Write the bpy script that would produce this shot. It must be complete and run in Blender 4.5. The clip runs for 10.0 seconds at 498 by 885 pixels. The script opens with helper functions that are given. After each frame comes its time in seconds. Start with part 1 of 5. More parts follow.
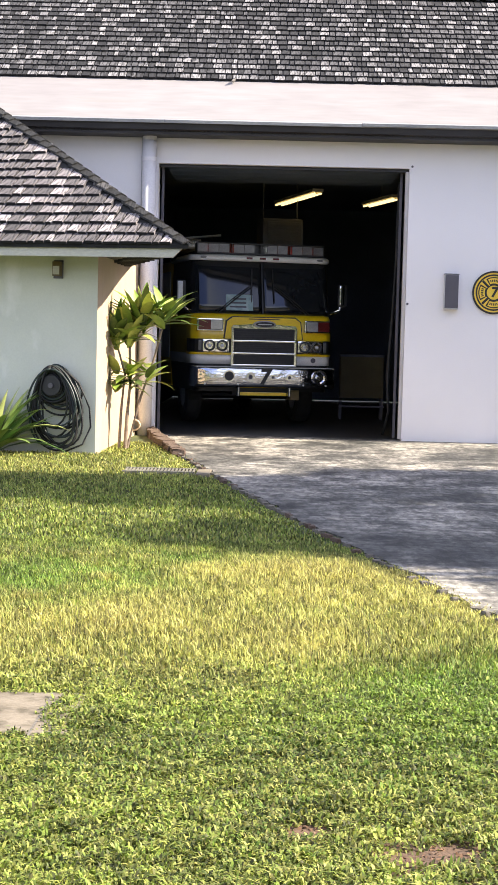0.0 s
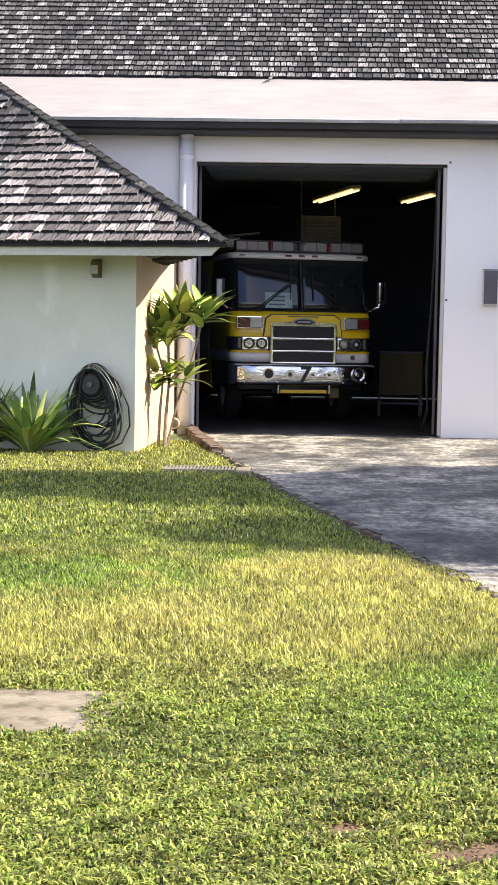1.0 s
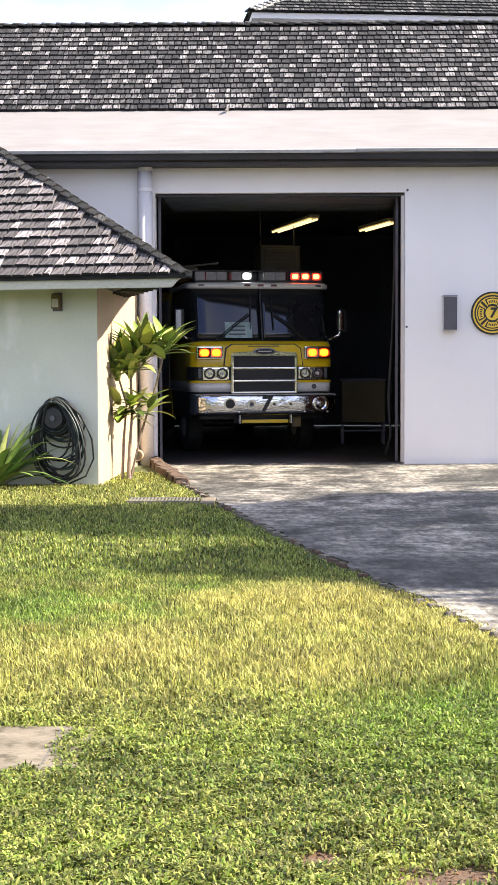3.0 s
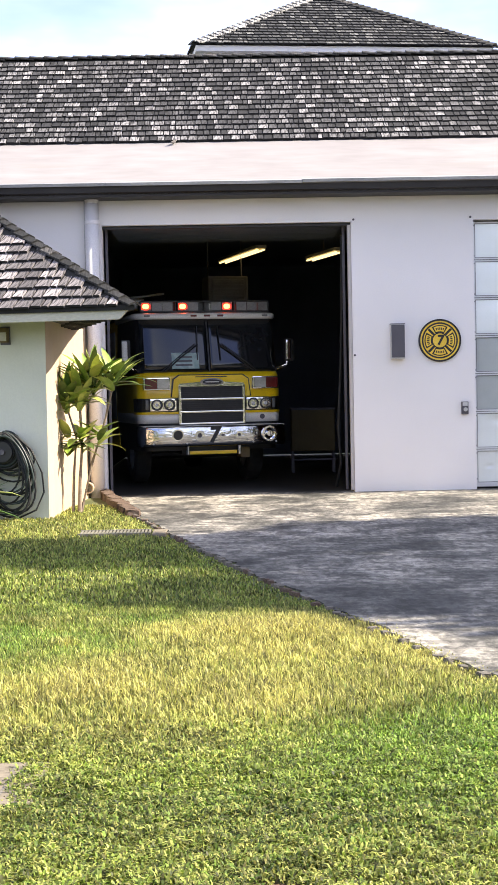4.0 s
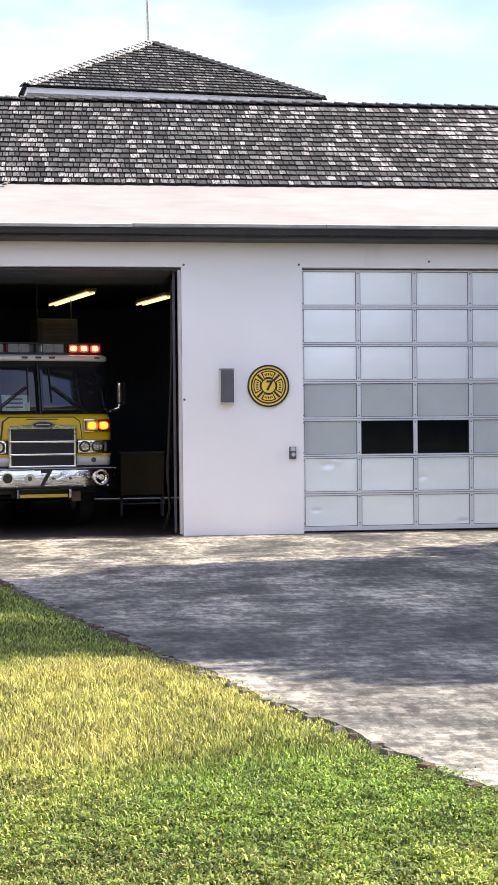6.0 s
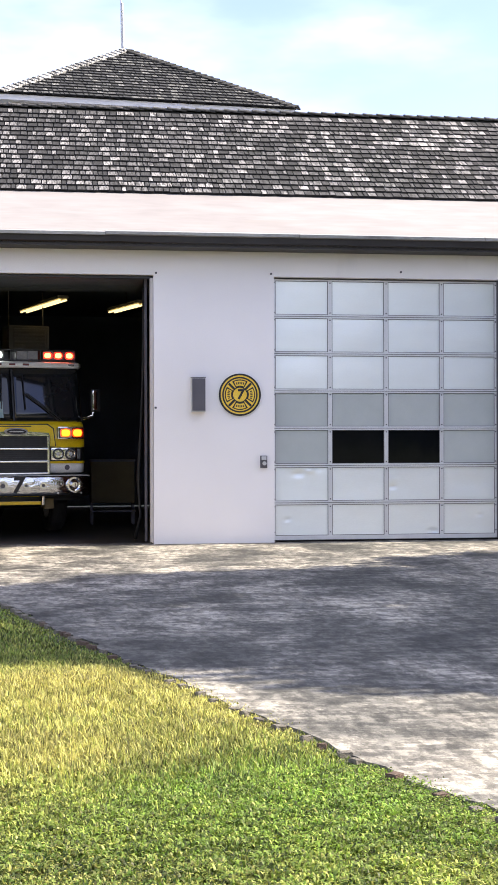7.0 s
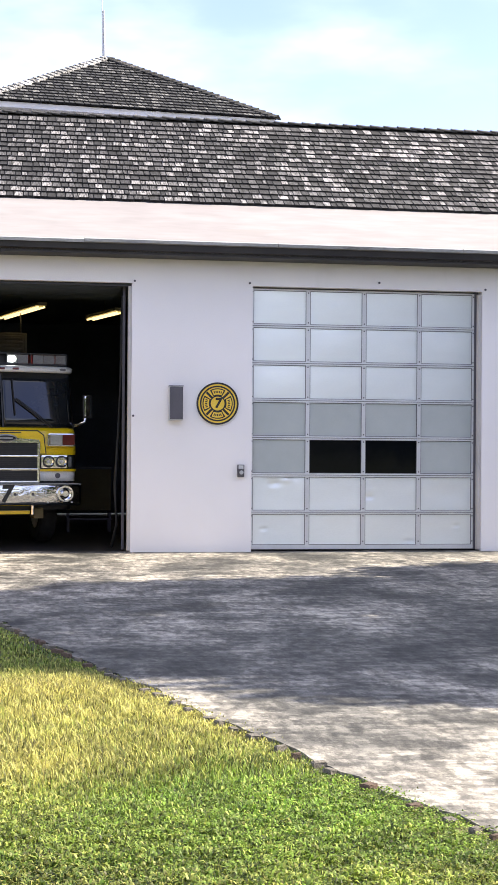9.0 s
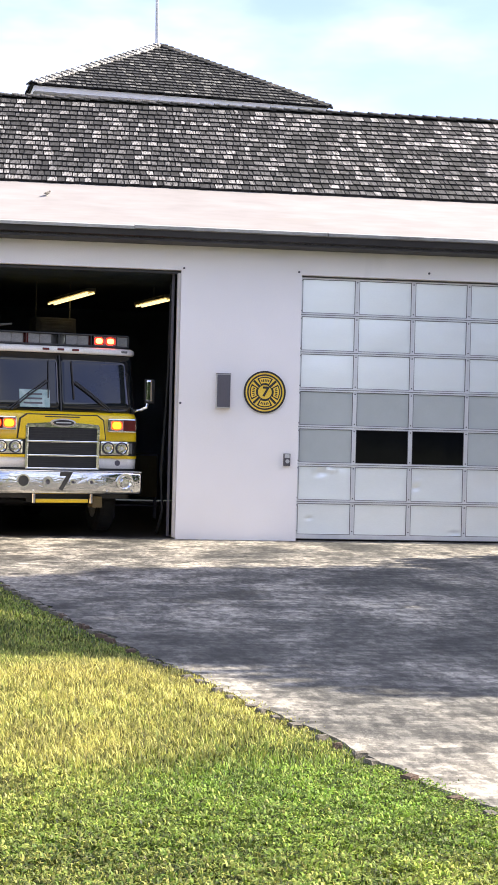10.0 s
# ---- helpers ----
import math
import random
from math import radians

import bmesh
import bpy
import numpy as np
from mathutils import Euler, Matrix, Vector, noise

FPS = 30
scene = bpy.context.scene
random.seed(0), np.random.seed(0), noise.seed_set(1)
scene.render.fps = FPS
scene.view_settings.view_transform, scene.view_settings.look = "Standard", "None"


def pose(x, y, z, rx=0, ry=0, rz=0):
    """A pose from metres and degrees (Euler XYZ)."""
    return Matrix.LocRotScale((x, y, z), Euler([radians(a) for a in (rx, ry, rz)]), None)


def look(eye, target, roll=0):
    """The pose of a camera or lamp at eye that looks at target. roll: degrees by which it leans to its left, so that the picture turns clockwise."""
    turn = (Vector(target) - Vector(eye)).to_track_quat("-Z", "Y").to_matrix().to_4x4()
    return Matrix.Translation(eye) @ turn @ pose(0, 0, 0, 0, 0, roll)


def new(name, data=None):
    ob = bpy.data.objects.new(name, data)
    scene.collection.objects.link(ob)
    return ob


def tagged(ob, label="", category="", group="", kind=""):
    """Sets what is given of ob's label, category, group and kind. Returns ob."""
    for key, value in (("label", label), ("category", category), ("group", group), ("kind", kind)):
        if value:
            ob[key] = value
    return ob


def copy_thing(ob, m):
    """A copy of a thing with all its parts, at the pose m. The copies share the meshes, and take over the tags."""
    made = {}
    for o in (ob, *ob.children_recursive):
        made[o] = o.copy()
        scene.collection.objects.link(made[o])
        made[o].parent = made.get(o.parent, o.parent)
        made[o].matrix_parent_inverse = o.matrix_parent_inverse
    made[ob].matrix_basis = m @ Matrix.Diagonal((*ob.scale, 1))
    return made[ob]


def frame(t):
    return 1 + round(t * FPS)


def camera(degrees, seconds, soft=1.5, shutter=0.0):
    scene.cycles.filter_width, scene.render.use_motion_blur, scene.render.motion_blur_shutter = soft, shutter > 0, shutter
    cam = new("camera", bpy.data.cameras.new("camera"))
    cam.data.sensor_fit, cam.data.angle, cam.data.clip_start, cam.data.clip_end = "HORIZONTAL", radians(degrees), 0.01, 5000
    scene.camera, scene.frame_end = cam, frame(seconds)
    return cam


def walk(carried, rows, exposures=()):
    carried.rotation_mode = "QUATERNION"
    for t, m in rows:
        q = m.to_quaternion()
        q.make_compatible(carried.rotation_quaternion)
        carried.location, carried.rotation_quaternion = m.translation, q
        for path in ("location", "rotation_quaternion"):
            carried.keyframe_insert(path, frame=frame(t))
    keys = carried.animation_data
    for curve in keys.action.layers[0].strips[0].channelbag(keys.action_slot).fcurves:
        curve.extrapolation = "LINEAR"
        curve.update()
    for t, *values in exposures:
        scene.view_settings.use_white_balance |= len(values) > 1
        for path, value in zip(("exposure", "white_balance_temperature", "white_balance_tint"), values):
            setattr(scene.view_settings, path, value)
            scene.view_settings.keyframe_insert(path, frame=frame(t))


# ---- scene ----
EYE = (1.850, -23.985, 1.624)
cam = camera(18.77, 10.0, 1.5)
walk(cam, [
    (0, look(EYE, (1.582, -4.039, 0.179), 1.42)),
    (0.5, look(EYE, (1.286, -4.047, 0.147), 1.19)),
    (1, look(EYE, (1.065, -4.055, 0.138), 0.97)),
    (1.5, look(EYE, (1.062, -4.054, 0.153), 0.89)),
    (2, look(EYE, (1.178, -4.043, 0.256), 0.69)),
    (3.5, look(EYE, (1.809, -4.005, 0.719), -0.75)),
    (4, look(EYE, (2.198, -4.000, 0.932), -1.10)),
    (4.5, look(EYE, (2.578, -4.004, 1.124), -1.22)),
    (5, look(EYE, (3.108, -4.027, 1.280), -1.29)),
    (5.5, look(EYE, (3.879, -4.089, 1.401), -0.95)),
    (6, look(EYE, (4.466, -4.157, 1.484), -0.56)),
    (7.5, look(EYE, (4.884, -4.216, 1.647), -0.07)),
    (8, look(EYE, (4.955, -4.227, 1.700), 0.01)),
    (8.5, look(EYE, (5.095, -4.250, 1.730), 0.16)),
    (9, look(EYE, (5.145, -4.258, 1.718), 0.42)),
    (9.5, look(EYE, (5.005, -4.235, 1.655), 0.95)),
    (10, look(EYE, (4.538, -4.166, 1.558), 1.40)),
], exposures=[(0.0, 2.49, 6700, 9.5), (10.0, 2.49, 6700, 9.5)])

# ---- world, sun ----
SUN_AZ, SUN_EL = -4.0, 38.0          # degrees from +x towards +y, and above the horizon
world = bpy.data.worlds.new("sky")
scene.world = world
world.use_nodes = True
wn, wl = world.node_tree.nodes, world.node_tree.links
wn.clear()
sky = wn.new("ShaderNodeTexSky")
sky.sky_type, sky.sun_disc = "NISHITA", False
sky.ozone_density, sky.dust_density = 2.2, 0.6
sky.sun_elevation, sky.sun_rotation = radians(SUN_EL), radians(90 - SUN_AZ)
co = wn.new("ShaderNodeTexCoord")
mp = wn.new("ShaderNodeMapping")
mp.inputs["Scale"].default_value = (1.6, 1.6, 4.5)
mp.inputs["Location"].default_value = (0.3, -1.9, 4.1)
cl = wn.new("ShaderNodeTexNoise")
cl.inputs["Scale"].default_value, cl.inputs["Detail"].default_value = 1.7, 6.0
rmp = wn.new("ShaderNodeValToRGB")
rmp.color_ramp.elements[0].position, rmp.color_ramp.elements[1].position = 0.36, 0.80
rmp.color_ramp.interpolation = "EASE"
mixc = wn.new("ShaderNodeMix")
mixc.data_type = "RGBA"
mixc.inputs["B"].default_value = (4.5, 4.5, 3.8, 1)
bg, wout = wn.new("ShaderNodeBackground"), wn.new("ShaderNodeOutputWorld")
bg.inputs["Strength"].default_value = 0.115
wl.new(co.outputs["Generated"], mp.inputs["Vector"])
wl.new(mp.outputs["Vector"], cl.inputs["Vector"])
wl.new(cl.outputs["Fac"], rmp.inputs["Fac"])
wl.new(rmp.outputs["Color"], mixc.inputs["Factor"])
haze = wn.new("ShaderNodeMix")
haze.data_type, haze.blend_type = "RGBA", "MULTIPLY"
haze.inputs["Factor"].default_value = 1.0
haze.inputs["B"].default_value = (0.56, 0.485, 0.64, 1)
wl.new(sky.outputs["Color"], haze.inputs["A"])
wl.new(haze.outputs["Result"], mixc.inputs["A"])
wl.new(mixc.outputs["Result"], bg.inputs["Color"])
wl.new(bg.outputs["Background"], wout.inputs["Surface"])

sun_data = bpy.data.lights.new("sun", "SUN")
sun_data.energy, sun_data.angle, sun_data.color = 2.55, radians(0.6), (1.0, 0.91, 0.76)
sun = new("sun", sun_data)
sdir = Vector((math.cos(radians(SUN_EL)) * math.cos(radians(SUN_AZ)), math.cos(radians(SUN_EL)) * math.sin(radians(SUN_AZ)), math.sin(radians(SUN_EL))))
sun.matrix_world = look(sdir * 60, (0, 0, 0))


# ---- materials ----
def base_material(name):
    m = bpy.data.materials.new(name)
    m.use_nodes = True
    return m, m.node_tree.nodes, m.node_tree.links, m.node_tree.nodes["Principled BSDF"]


def ramp_node(n, stops):
    r = n.new("ShaderNodeValToRGB")
    els = r.color_ramp.elements
    while len(els) < len(stops):
        els.new(0.5)
    for e, (p, c) in zip(els, stops):
        e.position, e.color = p, (*c, 1)
    return r


def noise_node(n, l, scale, detail=4.0, stretch=(1, 1, 1), coords="Object", rough=0.55):
    tc, mpn, nz = n.new("ShaderNodeTexCoord"), n.new("ShaderNodeMapping"), n.new("ShaderNodeTexNoise")
    mpn.inputs["Scale"].default_value = stretch
    nz.inputs["Scale"].default_value, nz.inputs["Detail"].default_value, nz.inputs["Roughness"].default_value = scale, detail, rough
    l.new(tc.outputs[coords], mpn.inputs["Vector"])
    l.new(mpn.outputs["Vector"], nz.inputs["Vector"])
    return nz


def mix_node(n, l, a, b, fac, kind="MIX"):
    m = n.new("ShaderNodeMix")
    m.data_type, m.blend_type = "RGBA", kind
    for key, v in (("Factor", fac), ("A", a), ("B", b)):
        if isinstance(v, (int, float)):
            m.inputs[key].default_value = v
        elif isinstance(v, tuple):
            m.inputs[key].default_value = (*v, 1)
        else:
            l.new(v, m.inputs[key])
    return m.outputs["Result"]


def bump(n, l, p, src, strength=0.3, dist=0.01):
    b = n.new("ShaderNodeBump")
    b.inputs["Strength"].default_value, b.inputs["Distance"].default_value = strength, dist
    l.new(src, b.inputs["Height"])
    l.new(b.outputs["Normal"], p.inputs["Normal"])


def surface(name, c1, c2, scale=3.0, fine=60.0, rough=0.7, metal=0.0, relief=0.2, stretch=(1, 1, 1), wear=None, coat=0.0, grain=1.0):
    """Two-scale mottled surface: broad stains between c1 and c2, fine grain and relief."""
    m, n, l, p = base_material(name)
    big = noise_node(n, l, scale, 5, stretch)
    r = ramp_node(n, [(0.3, c1), (0.72, c2)])
    l.new(big.outputs["Fac"], r.inputs["Fac"])
    small = noise_node(n, l, fine, 3, stretch)
    g = ramp_node(n, [(0.3, (0.82, 0.82, 0.82)), (0.7, (1.0, 1.0, 1.0))])
    l.new(small.outputs["Fac"], g.inputs["Fac"])
    col = mix_node(n, l, r.outputs["Color"], g.outputs["Color"], grain, "MULTIPLY")
    if wear:
        wz = noise_node(n, l, wear[1], 6, wear[2] if len(wear) > 2 else (1, 1, 1))
        wr = ramp_node(n, [(wear[3] if len(wear) > 3 else 0.55, (0, 0, 0)), ((wear[3] if len(wear) > 3 else 0.55) + 0.15, (1, 1, 1))])
        l.new(wz.outputs["Fac"], wr.inputs["Fac"])
        col = mix_node(n, l, col, wear[0], wr.outputs["Color"])
    l.new(col, p.inputs["Base Color"])
    p.inputs["Roughness"].default_value, p.inputs["Metallic"].default_value = rough, metal
    p.inputs["Coat Weight"].default_value = coat
    if relief:
        bump(n, l, p, small.outputs["Fac"], relief)
    return m


def glow(name, color, strength):
    m, n, l, p = base_material(name)
    p.inputs["Base Color"].default_value = (*color, 1)
    p.inputs["Emission Color"].default_value = (*color, 1)
    p.inputs["Emission Strength"].default_value = strength
    return m


def shingle_material(name, joined, lo, hi, light):
    """Weathered cedar: one tone for each shingle, grain along its length."""
    m, n, l, p = base_material(name)
    if joined:
        rnd = n.new("ShaderNodeNewGeometry").outputs["Random Per Island"]
    else:
        rnd = n.new("ShaderNodeObjectInfo").outputs["Random"]
    r = ramp_node(n, [(0.0, lo), (0.40, tuple(0.6 * a + 0.4 * b for a, b in zip(lo, hi))), (0.68, hi), (0.88, light), (1.0, tuple(min(1, c * 1.25) for c in light))])
    l.new(rnd, r.inputs["Fac"])
    grain = noise_node(n, l, 5.0, 5, (9, 1.0, 1.0))
    g = ramp_node(n, [(0.40, (0.16, 0.155, 0.155)), (0.57, (1.18, 1.16, 1.14))])
    l.new(grain.outputs["Fac"], g.inputs["Fac"])
    col = mix_node(n, l, r.outputs["Color"], g.outputs["Color"], 1.0, "MULTIPLY")
    stain = noise_node(n, l, 0.9, 4)
    s = ramp_node(n, [(0.35, (0.55, 0.56, 0.58)), (0.65, (1, 1, 1))])
    l.new(stain.outputs["Fac"], s.inputs["Fac"])
    col = mix_node(n, l, col, s.outputs["Color"], 0.7, "MULTIPLY")
    l.new(col, p.inputs["Base Color"])
    p.inputs["Roughness"].default_value = 0.85
    bump(n, l, p, grain.outputs["Fac"], 0.5, 0.01)
    return m


STUCCO = surface("white_stucco", (0.80, 0.78, 0.78), (0.87, 0.845, 0.845), 0.55, 55, 0.9, 0, 0.07, grain=0.3, wear=((0.70, 0.68, 0.675), 0.9, (1, 1, 0.25), 0.60))
STUCCO_GREEN = surface("pale_green_stucco", (0.62, 0.635, 0.53), (0.71, 0.72, 0.61), 1.1, 40, 0.9, 0, 0.10, grain=0.3, wear=((0.80, 0.795, 0.72), 2.2, (1, 1, 0.6), 0.60))
CREAM = surface("cream_stucco", (0.46, 0.345, 0.23), (0.52, 0.405, 0.28), 1.2, 45, 0.9, 0, 0.12, grain=0.4)
WHITE_ROOF = surface("weathered_pale_roof_coating", (0.275, 0.255, 0.255), (0.315, 0.295, 0.295), 0.8, 7, 0.7, 0, 0.05, (0.2, 1, 1), wear=((0.255, 0.235, 0.225), 3.0, (0.15, 1, 1), 0.62))
GUTTER_TOP = surface("galvanised_gutter", (0.32, 0.32, 0.33), (0.55, 0.55, 0.55), 2.5, 40, 0.5, 0.5, 0.2, (0.4, 1, 1), wear=((0.10, 0.09, 0.08), 3.5, (0.3, 1, 1), 0.60))
# Near-black tone of soffits, eave boards and rafter tails.
GUTTER_DARK = surface("near_black_eave", (0.018, 0.016, 0.017), (0.032, 0.029, 0.030), 2, 30, 0.6)
FASCIA = surface("painted_fascia_board", (0.50, 0.49, 0.40), (0.60, 0.58, 0.48), 2.5, 50, 0.7, 0, 0.2, (0.3, 1, 1), wear=((0.33, 0.30, 0.24), 5.0, (0.4, 1, 1), 0.66))
JAMB = surface("grey_beige_jamb_steel", (0.50, 0.47, 0.45), (0.60, 0.57, 0.55), 2, 40, 0.6, 0.1, 0.05, grain=0.4)
PIPE_WHITE = surface("white_painted_pipe", (0.78, 0.75, 0.75), (0.86, 0.83, 0.83), 3, 50, 0.55, 0, 0.1)
SHINGLE = shingle_material("weathered_shingle", False, (0.012, 0.012, 0.015), (0.12, 0.118, 0.125), (0.28, 0.272, 0.28))
SHINGLE_NEAR = shingle_material("weathered_shingle_pinkish", False, (0.10, 0.092, 0.094), (0.27, 0.245, 0.25), (0.44, 0.40, 0.405))
SHINGLE_JOINED = shingle_material("weathered_shingle_field", True, (0.012, 0.012, 0.015), (0.12, 0.118, 0.125), (0.28, 0.272, 0.28))
SHINGLE_TOWER = shingle_material("tower_shingle_field", True, (0.015, 0.016, 0.019), (0.045, 0.047, 0.050), (0.16, 0.16, 0.16))
CAP = shingle_material("ridge_cap_shingle", True, (0.015, 0.015, 0.015), (0.040, 0.039, 0.038), (0.085, 0.08, 0.078))
# Near-black butt ends stand in for the shadow line under each shingle row.
BUTT_SHADE = surface("shaded_shingle_butt", (0.010, 0.010, 0.011), (0.026, 0.025, 0.025), 12, 60, 0.95)
ROOF_DECK = surface("roof_deck_dark", (0.012, 0.012, 0.012), (0.03, 0.03, 0.03), 3, 40, 0.95)
ALU = surface("anodised_aluminium_frame", (0.60, 0.61, 0.62), (0.70, 0.71, 0.72), 2, 80, 0.42, 0.35, 0.02, (1, 1, 0.2), grain=0.3)
ALU_PANEL = surface("aluminium_panel", (0.79, 0.83, 0.82), (0.86, 0.90, 0.89), 1.3, 60, 0.36, 0.35, 0.015, (0.5, 1, 1.5), grain=0.2)
FROSTED = surface("grey_translucent_panel", (0.40, 0.435, 0.425), (0.46, 0.495, 0.485), 1.5, 60, 0.5, 0, 0.02, grain=0.25)
DARK_GLASS = surface("dark_window_glass", (0.003, 0.004, 0.005), (0.005, 0.006, 0.008), 2, 20, 0.06, 0, 0)
DARK_GLASS.node_tree.nodes["Principled BSDF"].inputs["Specular IOR Level"].default_value = 0.12
GREY_BOX = surface("grey_enamel", (0.085, 0.08, 0.095), (0.115, 0.108, 0.125), 4, 60, 0.5, 0.2, 0.1)
LIGHT_GREY = surface("light_grey_metal", (0.5, 0.5, 0.5), (0.62, 0.62, 0.62), 4, 60, 0.45, 0.4, 0.1)
SIGN_YELLOW = surface("sign_yellow", (0.88, 0.58, 0.04), (0.92, 0.64, 0.08), 6, 60, 0.5, 0, 0.05)
SIGN_BLACK = surface("sign_black", (0.010, 0.009, 0.008), (0.02, 0.018, 0.016), 6, 60, 0.5, 0, 0.05)
# The bay's dim bluish shade is put into this wall and ceiling colour.
INTERIOR = surface("shade_toned_bay_wall", (0.13, 0.165, 0.22), (0.17, 0.21, 0.27), 1.0, 20, 0.9)
# Near-black floor: the shade inside the bay is in the colour.
INTERIOR_FLOOR = surface("shade_toned_bay_floor", (0.012, 0.012, 0.012), (0.03, 0.03, 0.03), 1.5, 40, 0.5)
TUBE = glow("fluorescent_tube", (1.0, 0.74, 0.30), 0.45)
FIXTURE = surface("fluorescent_fixture", (0.35, 0.30, 0.22), (0.45, 0.4, 0.3), 4, 40, 0.6)
# Heater grey, darkened in the colour for the dimness of the bay.
DIM_GREY = surface("dimmed_grey_enamel", (0.10, 0.095, 0.09), (0.15, 0.145, 0.135), 4, 40, 0.7)
RUST = surface("old_brick_edging", (0.07, 0.045, 0.033), (0.18, 0.125, 0.095), 7, 60, 0.95, 0, 0.6)
STONE = surface("dark_kerb_stone", (0.08, 0.070, 0.058), (0.26, 0.235, 0.20), 8, 60, 0.95, 0, 0.6)
SLAB = surface("weathered_concrete_slab", (0.14, 0.115, 0.08), (0.26, 0.22, 0.165), 5, 60, 0.95, 0, 0.5, (0.6, 1.4, 1), wear=((0.085, 0.07, 0.045), 11, (0.9, 0.9, 1), 0.50))
GRATE = surface("cast_grate", (0.16, 0.15, 0.12), (0.28, 0.26, 0.20), 12, 60, 0.8, 0.2, 0.3)
RUBBER = surface("black_rubber", (0.010, 0.010, 0.010), (0.022, 0.022, 0.022), 6, 60, 0.75)
HOSE = surface("green_garden_hose", (0.012, 0.022, 0.020), (0.04, 0.06, 0.055), 6, 60, 0.45)
BARK = surface("grey_stem_bark", (0.20, 0.15, 0.11), (0.36, 0.28, 0.21), 9, 60, 0.9, 0, 0.4, (1, 1, 3))
YELLOW = surface("fire_engine_yellow", (0.88, 0.60, 0.010), (0.92, 0.65, 0.015), 2, 60, 0.28, 0, 0.0, coat=0.6)
WHITE_PAINT = surface("white_truck_paint", (0.76, 0.74, 0.70), (0.83, 0.81, 0.77), 2, 60, 0.3, 0, 0.0, coat=0.5)
CHROME = surface("polished_chrome", (0.66, 0.66, 0.67), (0.78, 0.78, 0.78), 3, 11, 0.06, 1.0, 0.22)
BUMPER_CHROME = surface("wavy_bumper_chrome", (0.60, 0.60, 0.61), (0.80, 0.80, 0.80), 3, 11, 0.05, 1.0, 1.0, (0.6, 1, 1.5))
BLACK = surface("satin_black", (0.010, 0.010, 0.011), (0.018, 0.018, 0.02), 4, 60, 0.45, 0, 0.05)
GRILLE = surface("dark_grille_mesh", (0.016, 0.016, 0.017), (0.03, 0.03, 0.032), 20, 120, 0.55, 0.3, 0.2)
CAB_GLASS = surface("windscreen_glass", (0.010, 0.012, 0.015), (0.016, 0.019, 0.023), 1, 10, 0.05, 0, 0)
CAB_GLASS.node_tree.nodes["Principled BSDF"].inputs["Specular IOR Level"].default_value = 0.55
RED_LENS = surface("red_lens", (0.09, 0.008, 0.008), (0.13, 0.012, 0.012), 8, 60, 0.15, 0, 0.05)
CLEAR_LENS = surface("clear_lens", (0.45, 0.46, 0.48), (0.6, 0.6, 0.62), 8, 60, 0.1, 0.5, 0.05)
DIM_LENS = surface("smoked_lens", (0.13, 0.13, 0.13), (0.20, 0.195, 0.19), 8, 60, 0.2, 0, 0.05)
RED_GLOW = glow("lit_red_lamp", (1.0, 0.12, 0.03), 3.6)
# Dimmer glowing rings that imitate the bloom around the lit lamp cores.
RED_HALO = glow("red_lamp_halo", (1.0, 0.014, 0.007), 1.1)
WHITE_HALO = glow("white_lamp_halo", (0.75, 0.85, 0.82), 0.7)
AMBER_HALO = glow("amber_lamp_halo", (1.0, 0.055, 0.004), 0.75)
WHITE_GLOW = glow("lit_white_lamp", (0.95, 1.0, 0.98), 5.0)
AMBER_GLOW = glow("lit_amber_lamp", (1.0, 0.15, 0.008), 1.35)
PAPER = surface("printed_paper", (0.20, 0.34, 0.36), (0.50, 0.62, 0.62), 9, 90, 0.8, 0, 0)
BIRD_BODY = surface("grey_feathers", (0.10, 0.09, 0.085), (0.22, 0.20, 0.18), 30, 90, 0.9)
DULL_YELLOW = surface("dull_tan_panel", (0.12, 0.085, 0.035), (0.16, 0.12, 0.05), 3, 40, 0.8)


def leaf_material(name, c1, c2, tip):
    m, n, l, p = base_material(name)
    rnd = n.new("ShaderNodeNewGeometry").outputs["Random Per Island"]
    r = ramp_node(n, [(0.0, c1), (0.7, c2), (1.0, tip)])
    l.new(rnd, r.inputs["Fac"])
    v = noise_node(n, l, 18, 3)
    g = ramp_node(n, [(0.3, (0.7, 0.7, 0.7)), (0.7, (1.1, 1.1, 1.05))])
    l.new(v.outputs["Fac"], g.inputs["Fac"])
    col = mix_node(n, l, r.outputs["Color"], g.outputs["Color"], 0.8, "MULTIPLY")
    l.new(col, p.inputs["Base Color"])
    p.inputs["Roughness"].default_value = 0.42
    tr = n.new("ShaderNodeBsdfTranslucent")
    l.new(col, tr.inputs["Color"])
    ms = n.new("ShaderNodeMixShader")
    ms.inputs["Fac"].default_value = 0.3
    l.new(p.outputs["BSDF"], ms.inputs[1])
    l.new(tr.outputs["BSDF"], ms.inputs[2])
    l.new(ms.outputs["Shader"], n["Material Output"].inputs["Surface"])
    return m


TREE_LEAF = leaf_material("tree_leaf", (0.04, 0.08, 0.02), (0.08, 0.13, 0.03), (0.12, 0.17, 0.05))


